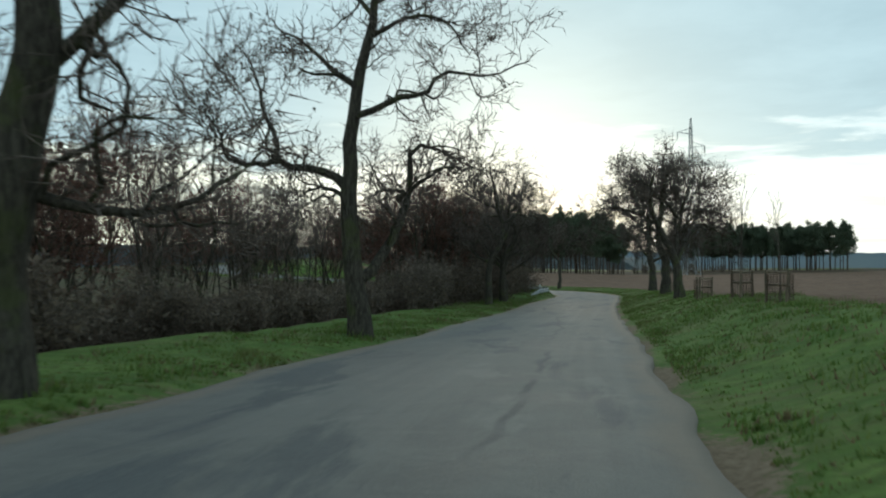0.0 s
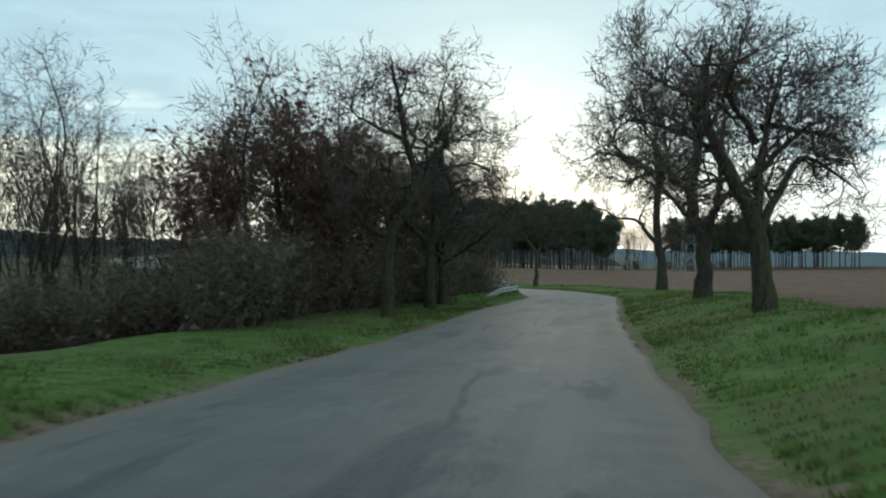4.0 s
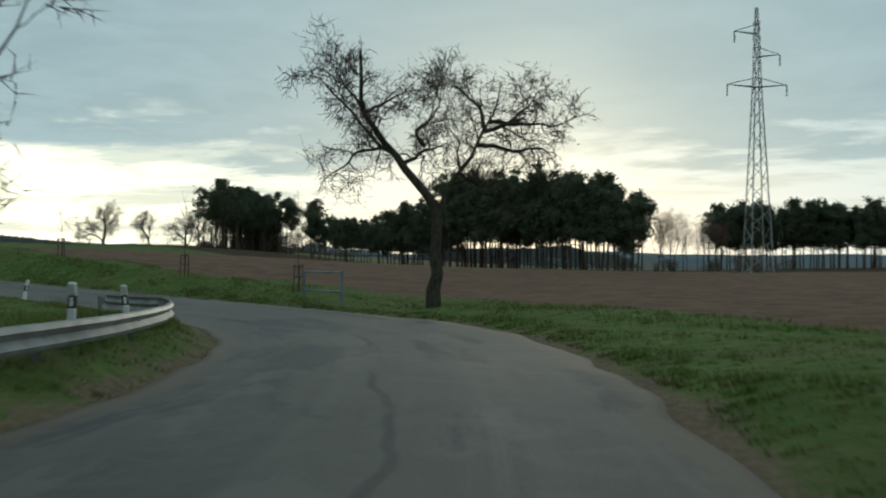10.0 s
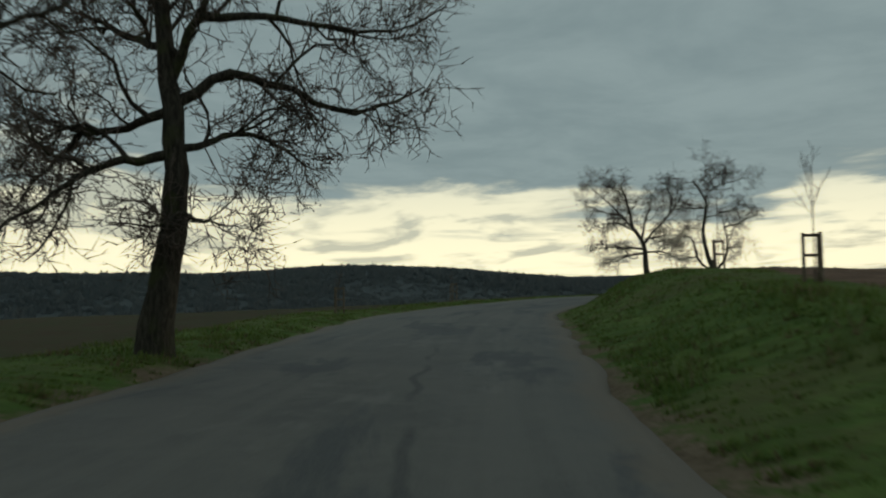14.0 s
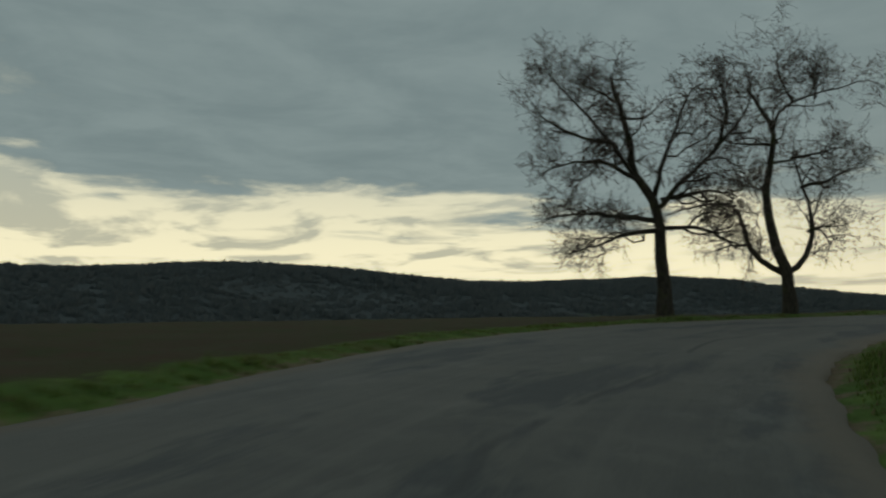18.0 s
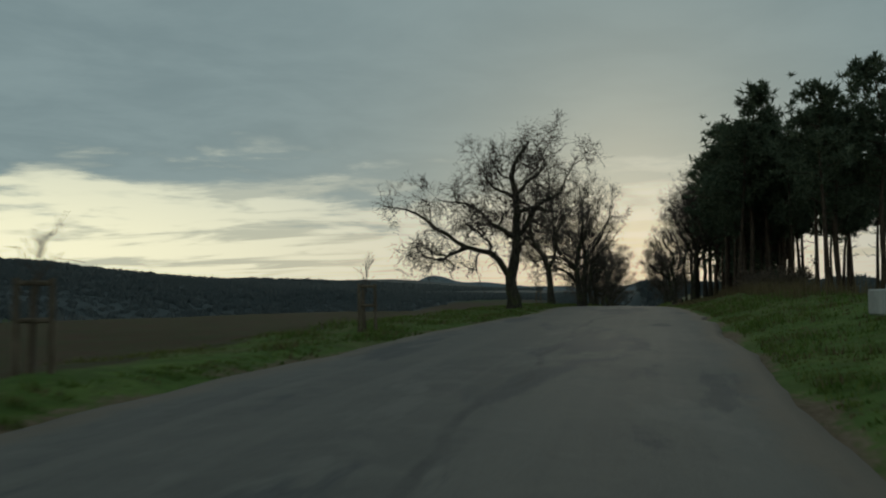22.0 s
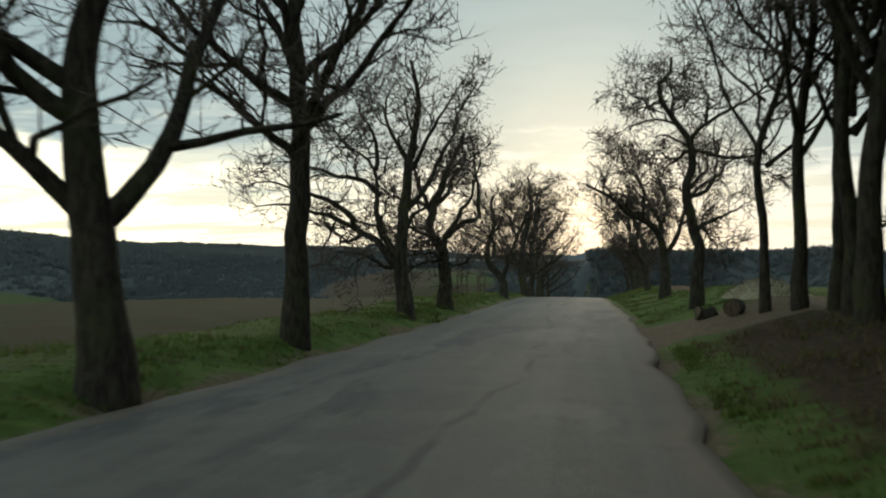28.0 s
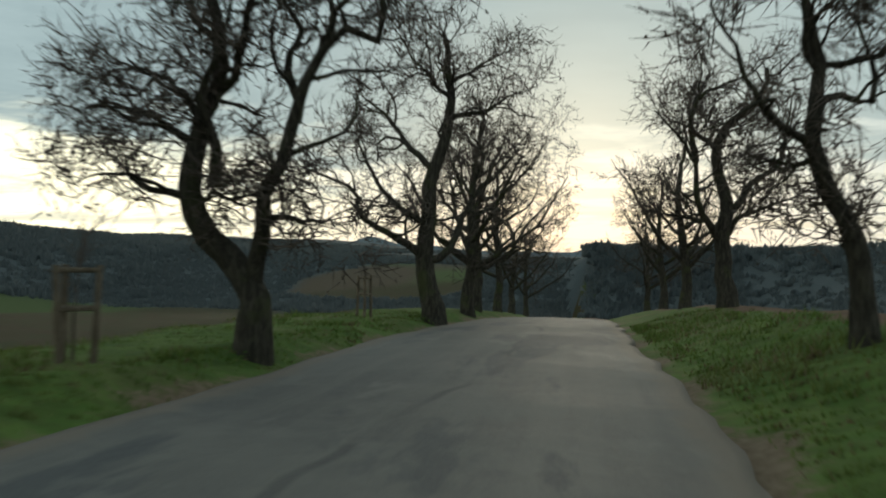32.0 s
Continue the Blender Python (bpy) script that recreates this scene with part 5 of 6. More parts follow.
def wood_tree(seed, h, fork, spread, n, r0, mats, label, **grow):
    rng = np.random.RandomState(seed)
    tr, li = limbs_auto(rng, h, fork, spread, n, 0.9)
    heavy, fine = grow_tree(rng, tr, li, r0, **grow)
    return tree_kind("tree", heavy, fine, mats, label, "tree", "woodland trees")


SLIM = dict(dens=.6, extra=3, spray=0, twig=.7, wander=.18, upturn=.3)
slim = [wood_tree(300 + i, h, f, sp, n, r, (M_BARK, m), lb, **SLIM) for i, (h, f, sp, n, r, m, lb) in enumerate((
    (9.5, 3.0, 1.7, 7, .075, M_TWIG, "slim leafless woodland tree"), (10.5, 3.6, 1.9, 8, .085, M_REDTWIG, "slim leafless tree with reddish twigs"),
    (8.5, 2.2, 2.0, 7, .07, M_REDTWIG, "slim leafless tree with reddish twigs"), (11.5, 4.2, 1.6, 8, .08, M_TWIG, "tall thin leafless woodland tree")))]
spots = []
for i in range(37):
    s_ = wrng.uniform(6, 46)
    spots.append(place(s_, -14.5 - 16 * wrng.uniform(0, 1))[:2])
for i in range(56):
    s_ = wrng.uniform(42, 80)
    spots.append(place(s_, -18 - 20 * wrng.uniform(0, 1))[:2])
for i in range(14):
    spots.append(place(wrng.uniform(48, 84), -9.5 - 11 * wrng.uniform(0, 1))[:2])
for s_, d_ in ((66, -10.5), (70, -9.2), (73, -11), (76, -10), (80, -9.5), (83, -10.5), (85, -12), (78, -12)):
    spots.append(place(s_, d_)[:2])
for i in range(14):
    spots.append(place(wrng.uniform(274, 288), wrng.uniform(7, 12))[:2])
for i in range(16):
    u = wrng.uniform(0, 1)
    spots.append((-16 + 12 * u, 208 + 45 * u))
scatter(slim, spots, wrng, .78, 1.12)


M_REDLEAF = material("red_dead_leaf", clump_nodes((0.085, 0.052, 0.040), (0.175, 0.105, 0.078)), rough=0.9, spec=0.1, thin=0.35)
leafy = []
for i, (h_, sp_) in enumerate(((8.6, 2.6), (7.6, 2.3))):
    rng = np.random.RandomState(360 + i)
    tr_, li_ = limbs_auto(rng, h_, 1.8, sp_, 9, .8)
    heavy_, fine_ = grow_tree(rng, tr_, li_, .12, dens=.75, extra=5, spray=0, twig=.6, wander=.2, upturn=.25)
    e = tree_kind("tree", heavy_, fine_, (M_BARK, M_REDTWIG), "young oak still holding reddish-brown dead leaves", "tree", "oaks in the thicket")
    at_ = fine_[0][rng.randint(0, len(fine_[0]), 1500)] + rng.normal(0, .07, (1500, 3))
    n1_, n2_ = rng.normal(0, .05, (2, 1500, 3))
    lv_ = np.stack([at_ - n1_, at_ + n2_, at_ + n1_, at_ - n2_], 1).reshape(-1, 3)
    k_ = np.arange(1500)[:, None] * 4
    tagged(fast_mesh("foliage", lv_, np.concatenate([k_ + [0, 1, 2], k_ + [0, 2, 3]]), M_REDLEAF, e), "reddish-brown dead leaves", kind="stuff")
    leafy.append(e)
scatter(leafy, [place(s_, d_)[:2] for s_, d_ in ((54.0, -10.5), (57.5, -9.8), (60.5, -12.0), (52.0, -12.5), (63.0, -10.6), (66.5, -12.5), (56.0, -14.0), (24.0, -16.5), (27.0, -18.5), (18.0, -15.5), (12.5, -16.0), (9.0, -15.0))], wrng, .85, 1.05)


def larch_meshes(rng, h, r0):
    """A narrow bare conifer: one stem and short level twigs."""
    T = resample([(0, 0, -.3), (0, 0, h * .5), (rng.normal(0, .1), rng.normal(0, .1), h)], 8)[None]
    RT = (r0 * np.linspace(1, .1, 8))[None]
    heavy = tubes(T, RT, 6)
    A, RA = resample(T[0, 1:], 8)[None], np.linspace(r0 * .8, .02, 8)[None]
    B, RB = sprout(rng, A, RA, 90, h * .13, 82, .05, .012, 4, .05, .08)
    C, RC = sprout(rng, B, RB, 5, .4, 55, -.05, .02, 2, .2, .1, .05)
    v0, f0 = tubes(B, np.maximum(RB, .008), 3)
    v1, f1 = tubes(C, np.maximum(RC, .006), 3)
    return heavy, (np.concatenate([v0, v1]), np.concatenate([f0, f1 + len(v0)]))


larch = [tree_kind("larch", *larch_meshes(np.random.RandomState(320 + i), h, .13), (M_BARK, M_TWIG), "tall narrow leafless larch", "tree", "larches") for i, h in enumerate((13.5, 12.5))]
spots = [place(s_, d_)[:2] for s_, d_ in ((67, -29), (71, -29), (56, -25), (59, -31), (75, -33), (64, -36), (48, -27), (78, -27), (52, -33), (74.2, -18.7))]
scatter(larch, spots, wrng, .88, 1.05)


def bush_meshes(rng, h, stems, leaves, leaf=1.3):
    """A thicket bush: stems from one root, side twigs, and some dead leaves."""
    a, t = rng.uniform(0, 6.283, stems), rng.uniform(.05, .75, stems)
    d = np.stack([np.cos(a) * t, np.sin(a) * t, np.ones(stems)], 1)
    d /= np.linalg.norm(d, axis=1, keepdims=True)
    ln = h * rng.uniform(.6, 1.1, stems)
    P = d[:, None] * (ln[:, None] * np.linspace(0, 1, 5))[..., None] + np.stack([rng.normal(0, .35, stems), rng.normal(0, .35, stems), np.full(stems, -.1)], 1)[:, None]
    P[:, 1:] += np.cumsum(rng.normal(0, .07, (stems, 4, 3)), 1)
    R = .022 * np.linspace(1, .4, 5)[None] * np.ones((stems, 1))
    v0, f0 = tubes(P, R, 4)
    B, RB = sprout(rng, P, R, 5, h * .32, 45, .1, .014, 3, .1, .25)
    RB = np.maximum(RB, .008)
    C, RC = sprout(rng, B, RB, 4, h * .2, 45, .0, .014, 2, .2, .25)
    RC = np.maximum(RC, .007)
    v1, f1 = spikes(B, RB)
    v2, f2 = spikes(C, RC)
    V, F = np.concatenate([v1, v2]), np.concatenate([f1, f2 + len(v1)])
    c = B[rng.randint(0, len(B), leaves), rng.randint(0, 3, leaves)] + rng.normal(0, .17, (leaves, 3))
    n1, n2 = rng.normal(0, .045, (2, leaves, 3))
    LV = np.stack([c - n1 * leaf, c + n2 * leaf, c + n1 * leaf], 1).reshape(-1, 3)
    return (v0, f0), (V, F), (LV, np.arange(leaves * 3).reshape(-1, 3))


M_DEADLEAF = material("dead_leaf", clump_nodes((0.092, 0.076, 0.060), (0.185, 0.146, 0.110)), rough=0.9, spec=0.1, thin=0.35)


def bush_kind(seed, h, stems, leaves, label, leaf=1.3):
    st, tw, lf = bush_meshes(np.random.RandomState(seed), h, stems, leaves, leaf)
    e = thing("bush", pose(0, 0, 0), label, "bush", "thicket")
    wood = np.concatenate([st[0], tw[0]]), np.concatenate([st[1], tw[1] + len(st[0])])
    tagged(fast_mesh("branchwork", *wood, M_TWIG, e), kind="stuff")
    tagged(fast_mesh("foliage", *lf, M_DEADLEAF, e), kind="stuff")
    return e


bushes = [bush_kind(340 + i, h, 13, n, "dense dark brown leafless thicket bush") for i, (h, n) in enumerate(((2.6, 750), (3.1, 850), (2.2, 700), (3.6, 900)))]
spots = []
for i in range(84):
    s_ = 20 + 60 * (i + wrng.uniform(0, 1)) / 84
    if s_ > 45:
        spots.append(place(s_, -9.6 - 1.6 * wrng.uniform(-.5, 1) + (1.2 if s_ > 66 else 0))[:2])
for i in range(44):
    spots.append(place(wrng.uniform(44, 84), -11.5 - 9 * wrng.uniform(0, 1))[:2])
for i in range(16):
    spots.append(place(wrng.uniform(72, 92), -16 - 14 * wrng.uniform(0, 1))[:2])
low = [place(wrng.uniform(0, 48), -11.4 - 5 * wrng.uniform(0, 1) ** 1.5)[:2] for i in range(150)]
for s_, d_ in ((83, -7.2), (86, -7.6), (89, -8.4), (84, -9.5), (88, -10), (92, -9.5), (79, -7.0), (81, -8.2)):
    spots.append(place(s_, d_)[:2])
for i in range(12):
    spots.append((-22 + 30 * wrng.uniform(0, 1), 214 + 40 * wrng.uniform(0, 1)))
scatter(bushes, spots, wrng, .75, 1.1)
tall_bushes = [copy_thing(k, pose(0, 0, 0)) for k in bushes]
scatter(tall_bushes, [place(wrng.uniform(69, 86), -9.5 - 5 * wrng.uniform(0, 1))[:2] for i in range(13)], wrng, .95, 1.2)
rest = low[112:]
rest += [place(wrng.uniform(22, 78), -17 - 12 * wrng.uniform(0, 1))[:2] for i in range(56)]
rest += [place(wrng.uniform(76, 95), -17 - 20 * wrng.uniform(0, 1))[:2] for i in range(46)]
rest += [place(wrng.uniform(254, 266), 5.8 + 3.2 * wrng.uniform(0, 1))[:2] for i in range(5)]
rest += [place(wrng.uniform(274, 288), 7.5 + 5 * wrng.uniform(0, 1))[:2] for i in range(12)]
low_bushes = [bush_kind(350 + i, h, 9, 1500, "low tangled brown undergrowth bush with dead leaves", 1.1) for i, h in enumerate((1.7, 2.1, 1.4))]
scatter(low_bushes, low[:112], wrng, .75, 1.15)


def undergrowth():
    """The tangle further back under the trees, as one mass."""
    rng = np.random.RandomState(355)
    kinds = [bush_meshes(np.random.RandomState(350 + i), h, 9, 1200, 1.2) for i, h in enumerate((1.7, 2.1, 1.4))]
    xy = np.array(rest)
    z = terrain(xy[:, 0], xy[:, 1])[0]
    V, F, n = [], [], 0
    for i in range(len(xy)):
        a, k = rng.uniform(0, 6.283), rng.uniform(.75, 1.2)
        c, s_ = math.cos(a) * k, math.sin(a) * k
        for v, f in kinds[i % 3]:
            V.append(np.stack([v[:, 0] * c - v[:, 1] * s_ + xy[i, 0], v[:, 0] * s_ + v[:, 1] * c + xy[i, 1], v[:, 2] * k + z[i] - .05], 1))
            F.append(f + n)
            n += len(v)
    tagged(fast_mesh("undergrowth", np.concatenate(V), np.concatenate(F), M_DEADLEAF), "tangled brown leafless undergrowth beneath the trees", "undergrowth", kind="stuff")


undergrowth()

def far_woods():
    """Canopy of the woods across the valley: crowns of upright sprays, joined as one mass."""
    rng = np.random.RandomState(9)
    def batch(n, x0, x1, y0, y1, lo, hi, wide, m=10):
        x, y = rng.uniform(x0, x1, n), rng.uniform(y0, y1, n)
        z, zones = terrain(x, y)
        keep = zones["wood"] > .5
        x, y, z = x[keep], y[keep], z[keep]
        n = len(x)
        h = rng.uniform(lo, hi, n) * (1 + .25 * wave(x, y, 60, 3)) * np.where(rng.uniform(0, 1, n) < .06, 1.35, 1.0)
        r = h * wide * rng.uniform(.7, 1.2, n)
        a, q = rng.uniform(0, 6.283, (n, m)), np.sqrt(rng.uniform(0, 1, (n, m)))
        ox, oy = r[:, None] * q * np.cos(a), r[:, None] * q * np.sin(a)
        bx, by = x[:, None] + ox, y[:, None] + oy
        top = h[:, None] * (1.05 - .5 * q ** 2) * rng.uniform(.75, 1.1, (n, m))
        b, w = rng.uniform(0, 3.14, (n, m)), h[:, None] * rng.uniform(.22, .45, (n, m))
        zb = (z - .4 * h)[:, None]
        V = np.stack([np.stack([bx + w * np.cos(b), by + w * np.sin(b), zb + top * rng.uniform(.1, .7, (n, m))], 2),
                      np.stack([bx - w * np.cos(b), by - w * np.sin(b), zb + top * rng.uniform(.1, .7, (n, m))], 2),
                      np.stack([bx + .25 * ox, by + .25 * oy, zb + .4 * h[:, None] + top], 2)], 2).reshape(-1, 3)
        return V, np.arange(len(V)).reshape(-1, 3)
    V, F, k = [], [], 0
    for b in (batch(24000, -420, -110, -60, 560, 1.7, 2.8, .8), batch(24000, -820, -400, -300, 1200, 2.2, 3.6, 1.0), batch(24000, -420, 20, 400, 800, 1.2, 2.0, 1.0)):
        V.append(b[0])
        F.append(b[1] + k)
        k += len(b[0])
    ob = fast_mesh("far_woods", np.concatenate(V), np.concatenate(F), M_HAZY_FARWOOD, smooth_shade=True)
    tagged(ob, "dark leafless and evergreen woods on the far hills, tinted by haze", "woods", kind="stuff")


far_woods()


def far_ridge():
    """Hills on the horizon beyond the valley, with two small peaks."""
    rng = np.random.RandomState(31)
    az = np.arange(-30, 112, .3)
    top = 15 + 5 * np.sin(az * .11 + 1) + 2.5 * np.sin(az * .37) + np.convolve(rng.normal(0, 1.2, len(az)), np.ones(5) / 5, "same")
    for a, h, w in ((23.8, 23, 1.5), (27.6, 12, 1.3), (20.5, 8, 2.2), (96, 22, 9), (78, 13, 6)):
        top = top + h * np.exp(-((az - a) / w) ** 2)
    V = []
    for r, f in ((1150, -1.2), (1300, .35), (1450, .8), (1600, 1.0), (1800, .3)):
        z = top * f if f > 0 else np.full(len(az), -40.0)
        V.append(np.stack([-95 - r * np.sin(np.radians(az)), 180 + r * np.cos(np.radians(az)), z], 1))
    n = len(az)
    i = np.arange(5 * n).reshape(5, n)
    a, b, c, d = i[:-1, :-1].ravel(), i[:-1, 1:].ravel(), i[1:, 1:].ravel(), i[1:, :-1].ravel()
    ob = fast_mesh("backdrop", np.concatenate(V), np.concatenate([np.stack([a, b, c], 1), np.stack([a, c, d], 1)]), M_HAZY_RIDGE, smooth_shade=True)
    tagged(ob, "wooded hills along the horizon, haze-tinted blue-grey", "hills", kind="structure")


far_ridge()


def grass_tufts():
    """Blades of grass on both verges and on the bank."""
    rng = np.random.RandomState(12)
    n = 84000
    s = rng.uniform(-2, 336, n)
    right = rng.uniform(0, 1, n) < .6
    off = 0.36 + 5.5 * rng.uniform(0, 1, n) ** 1.7
    off = np.where(right, off, 0.2 + 3.8 * rng.uniform(0, 1, n) ** 1.5)
    d = np.where(right, along(s, RIGHT) + off, along(s, LEFT) - off)
    k = np.clip(((s - REF_S[0]) / .5).astype(int), 0, len(REF) - 1)
    x, y = REF[k, 0] + NRM[k, 0] * d, REF[k, 1] + NRM[k, 1] * d
    keep = ~((s > 286) & (s < 293.5) & right) & ~((s > 166) & (s < 219) & ~right & (off > .9)) & ~((s > 303) & right & (off > 2.7)) & ~((s > 256) & (s < 287) & right & (off > .8) & (rng.uniform(0, 1, n) < .2))
    x, y, s, off, right = x[keep], y[keep], s[keep], off[keep], right[keep]
    z = terrain(x, y)[0]
    n, m = len(x), 5
    a = rng.uniform(0, 6.283, (n, m))
    lean = rng.uniform(.3, 1.5, (n, m))
    lush = np.clip(.75 + .8 * wave(x, y, 1.6, 21) + .5 * wave(x, y, 6, 22), .35, 2.2)
    hgt = rng.uniform(.04, .11, (n, 1)) * (lush * np.where(off < .8, .6, 1.0))[:, None] * rng.uniform(.6, 1.3, (n, m))
    bx, by = x[:, None] + rng.normal(0, .07, (n, m)), y[:, None] + rng.normal(0, .07, (n, m))
    wx, wy = -np.sin(a) * .016, np.cos(a) * .016
    zz = z[:, None] - .03
    tip = np.stack([bx + np.cos(a) * hgt * lean, by + np.sin(a) * hgt * lean, zz + hgt + .03], 2)
    V = np.stack([np.stack([bx - wx, by - wy, zz * np.ones((1, m))], 2), np.stack([bx + wx, by + wy, zz * np.ones((1, m))], 2), tip], 2)
    dry = (rng.uniform(0, 1, n) < .16) | ((s > 250) & (s < 288) & right & (off > .7) & (rng.uniform(0, 1, n) < .8))
    for name, pick, mat, lb in (("verge_grass", ~dry, M_GRASS, "short green grass on the verges"), ("dry_grass", dry, M_DRY, "pale dry grass stems among the verge grass")):
        v = V[pick].reshape(-1, 3)
        ob = fast_mesh(name, v, np.arange(len(v)).reshape(-1, 3), mat)
        tagged(ob, lb, "grass", kind="stuff")


grass_tufts()


def tall_dry_grass():
    """Pale dry stems along the edge of the pine grove."""
    rng = np.random.RandomState(13)
    n = 5200
    s, d = rng.uniform(236, 268, n), 4.4 + 3.2 * rng.uniform(0, 1, n) ** 1.3
    k = np.clip(((s - REF_S[0]) / .5).astype(int), 0, len(REF) - 1)
    x, y = REF[k, 0] + NRM[k, 0] * d, REF[k, 1] + NRM[k, 1] * d
    keep = wave(x, y, 3.0, 31) + .4 * rng.normal(0, 1, n) > -.1
    x, y = x[keep], y[keep]
    z = terrain(x, y)[0]
    n = len(x)
    a, h = rng.uniform(0, 6.283, n), rng.uniform(.25, .75, n)
    wx, wy, ln = -np.sin(a) * .012, np.cos(a) * .012, rng.uniform(.05, .4, n)
    V = np.stack([np.stack([x - wx, y - wy, z - .03], 1), np.stack([x + wx, y + wy, z - .03], 1), np.stack([x + np.cos(a) * h * ln, y + np.sin(a) * h * ln, z + h], 1)], 1).reshape(-1, 3)
    tagged(fast_mesh("tall_dry_grass", V, np.arange(len(V)).reshape(-1, 3), M_DRY), "tall pale dry grass at the edge of the pines", "grass", kind="stuff")


tall_dry_grass()

# ---------------- things along the lane ----------------
def ground_pose(s, d, turn=0.0, lift=0.0):
    x, y, h = place(s, d)
    return pose(x, y, height(x, y) + lift, 0, 0, h + turn)


def lattice_mast():
    """Power-line mast of steel angles."""
    x, y = -0.9, 200.0
    e = thing("pylon", pose(x, y, height(x, y) - 0.1, 0, 0, 20), "tall grey steel lattice power mast in the field", "power pylon")
    H = 35.0
    def half(z):
        return 1.5 - 1.05 * min(z / 24.0, 1) - 0.15 * max(z - 24, 0) / 11
    for sx, sy in ((1, 1), (1, -1), (-1, 1), (-1, -1)):
        bm = bmesh.new()
        rod(bm, (sx * half(0), sy * half(0), 0), (sx * half(24), sy * half(24), 24), .09, .08, 4)
        rod(bm, (sx * half(24), sy * half(24), 24), (sx * .12, sy * .12, H), .08, .06, 4)
        part("leg", bm, M_STEEL, e)
    z, flip = 0.0, 1
    while z < 33:
        dz = 2.2 - 0.035 * z
        a, b = half(z), half(z + dz)
        for k in range(4):
            c, s_ = ((1, 0), (0, 1), (-1, 0), (0, -1))[k]
            p = (c * a - s_ * a * flip, s_ * a + c * a * flip, z)
            q = (c * b + s_ * b * flip, s_ * b - c * b * flip, z + dz)
            bm = bmesh.new()
            rod(bm, p, q, .045, None, 4)
            part("brace", bm, M_STEEL, e)
        z, flip = z + dz, -flip
    for zc, ln, sides in ((24.5, 4.0, (-1, 1)), (28.5, 3.1, (1,)), (31.5, 3.0, (-1,))):
        for sd in sides:
            bm = bmesh.new()
            rod(bm, (0, .3, zc), (sd * ln, 0, zc + .35), .07, .05, 4)
            rod(bm, (0, -.3, zc), (sd * ln, 0, zc + .35), .07, .05, 4)
            rod(bm, (0, 0, zc + 1.3), (sd * ln, 0, zc + .35), .06, .05, 4)
            arm = part("cross_arm", bm, M_STEEL, e)
            bm = bmesh.new()
            for j in range(7):
                bmesh.ops.create_cone(bm, cap_ends=True, segments=8, radius1=.13, radius2=.05, depth=.14, matrix=pose(sd * ln, 0, zc + .2 - j * .2))
            rod(bm, (sd * ln, 0, zc + .34), (sd * ln, 0, zc - 1.2), .025, None, 6)
            part("insulator", bm, M_BLACK, arm)


lattice_mast()


def guard_rail():
    """Steel W-beam on posts along the inner bend."""
    S = np.arange(73.0, 106.1, 1.0)
    e = thing("guard_rail", pose(0, 0, 0), "galvanised steel crash barrier on the verge of the bend", "guard rail")
    prof = [(0.0, .75), (.05, .735), (.08, .68), (.02, .62), (.0, .595), (.02, .57), (.08, .51), (.05, .455), (0.0, .44)]
    def frame_at(s):
        d = along(s, LEFT) - 0.85 - 0.5 * smooth(77, 73, s) - 0.9 * smooth(102, 106, s)
        x, y, h = place(s, float(d))
        k = int(np.clip(round((s - REF_S[0]) / .5), 0, len(REF) - 1))
        zr = float(np.interp(s, REF_S, REF[:, 2])) - 0.45 * float(smooth(76.5, 73, s))
        return x, y, zr, NRM[k]
    for a, b in ((0, 4), (4, 8), (8, 12), (12, 16), (16, 20), (20, 24), (24, 28), (28, 33)):
        ss = np.linspace(S[a], S[b] + 0.15, 9)
        V, F = [], []
        for s in ss:
            x, y, z, n = frame_at(s)
            for o, h in prof:
                V.append((x + n[0] * o, y + n[1] * o, z + h))
            for o, h in prof[::-1]:
                V.append((x + n[0] * (o - .006), y + n[1] * (o - .006), z + h))
        m = 2 * len(prof)
        for i in range(len(ss) - 1):
            for j in range(m):
                q = (j + 1) % m
                F.append((i * m + j, i * m + q, (i + 1) * m + q, (i + 1) * m + j))
        F += [tuple(range(m))[::-1], tuple((len(ss) - 1) * m + j for j in range(m))]
        mesh_object("beam", V, F, M_STEEL, e)
    for s in S[1::4]:
        x, y, z, n = frame_at(s)
        bm = bmesh.new()
        m = pose(x - n[0] * .09, y - n[1] * .09, z, 0, 0, math.degrees(math.atan2(n[1], n[0])))
        for sz, at in (((.10, .008, 1.15), (0, .035, .13)), ((.10, .008, 1.15), (0, -.035, .13)), ((.008, .07, 1.15), (-.046, 0, .13))):
            bmesh.ops.create_cube(bm, size=1, matrix=m @ pose(*at) @ Matrix.Diagonal((*sz, 1)))
        box(bm, (.10, .08, .18), (0, 0, 0), bevel=0)
        bmesh.ops.transform(bm, matrix=m @ pose(.06, 0, .6), verts=list(bm.verts)[-8:])
        part("post", bm, M_STEEL, e)


guard_rail()


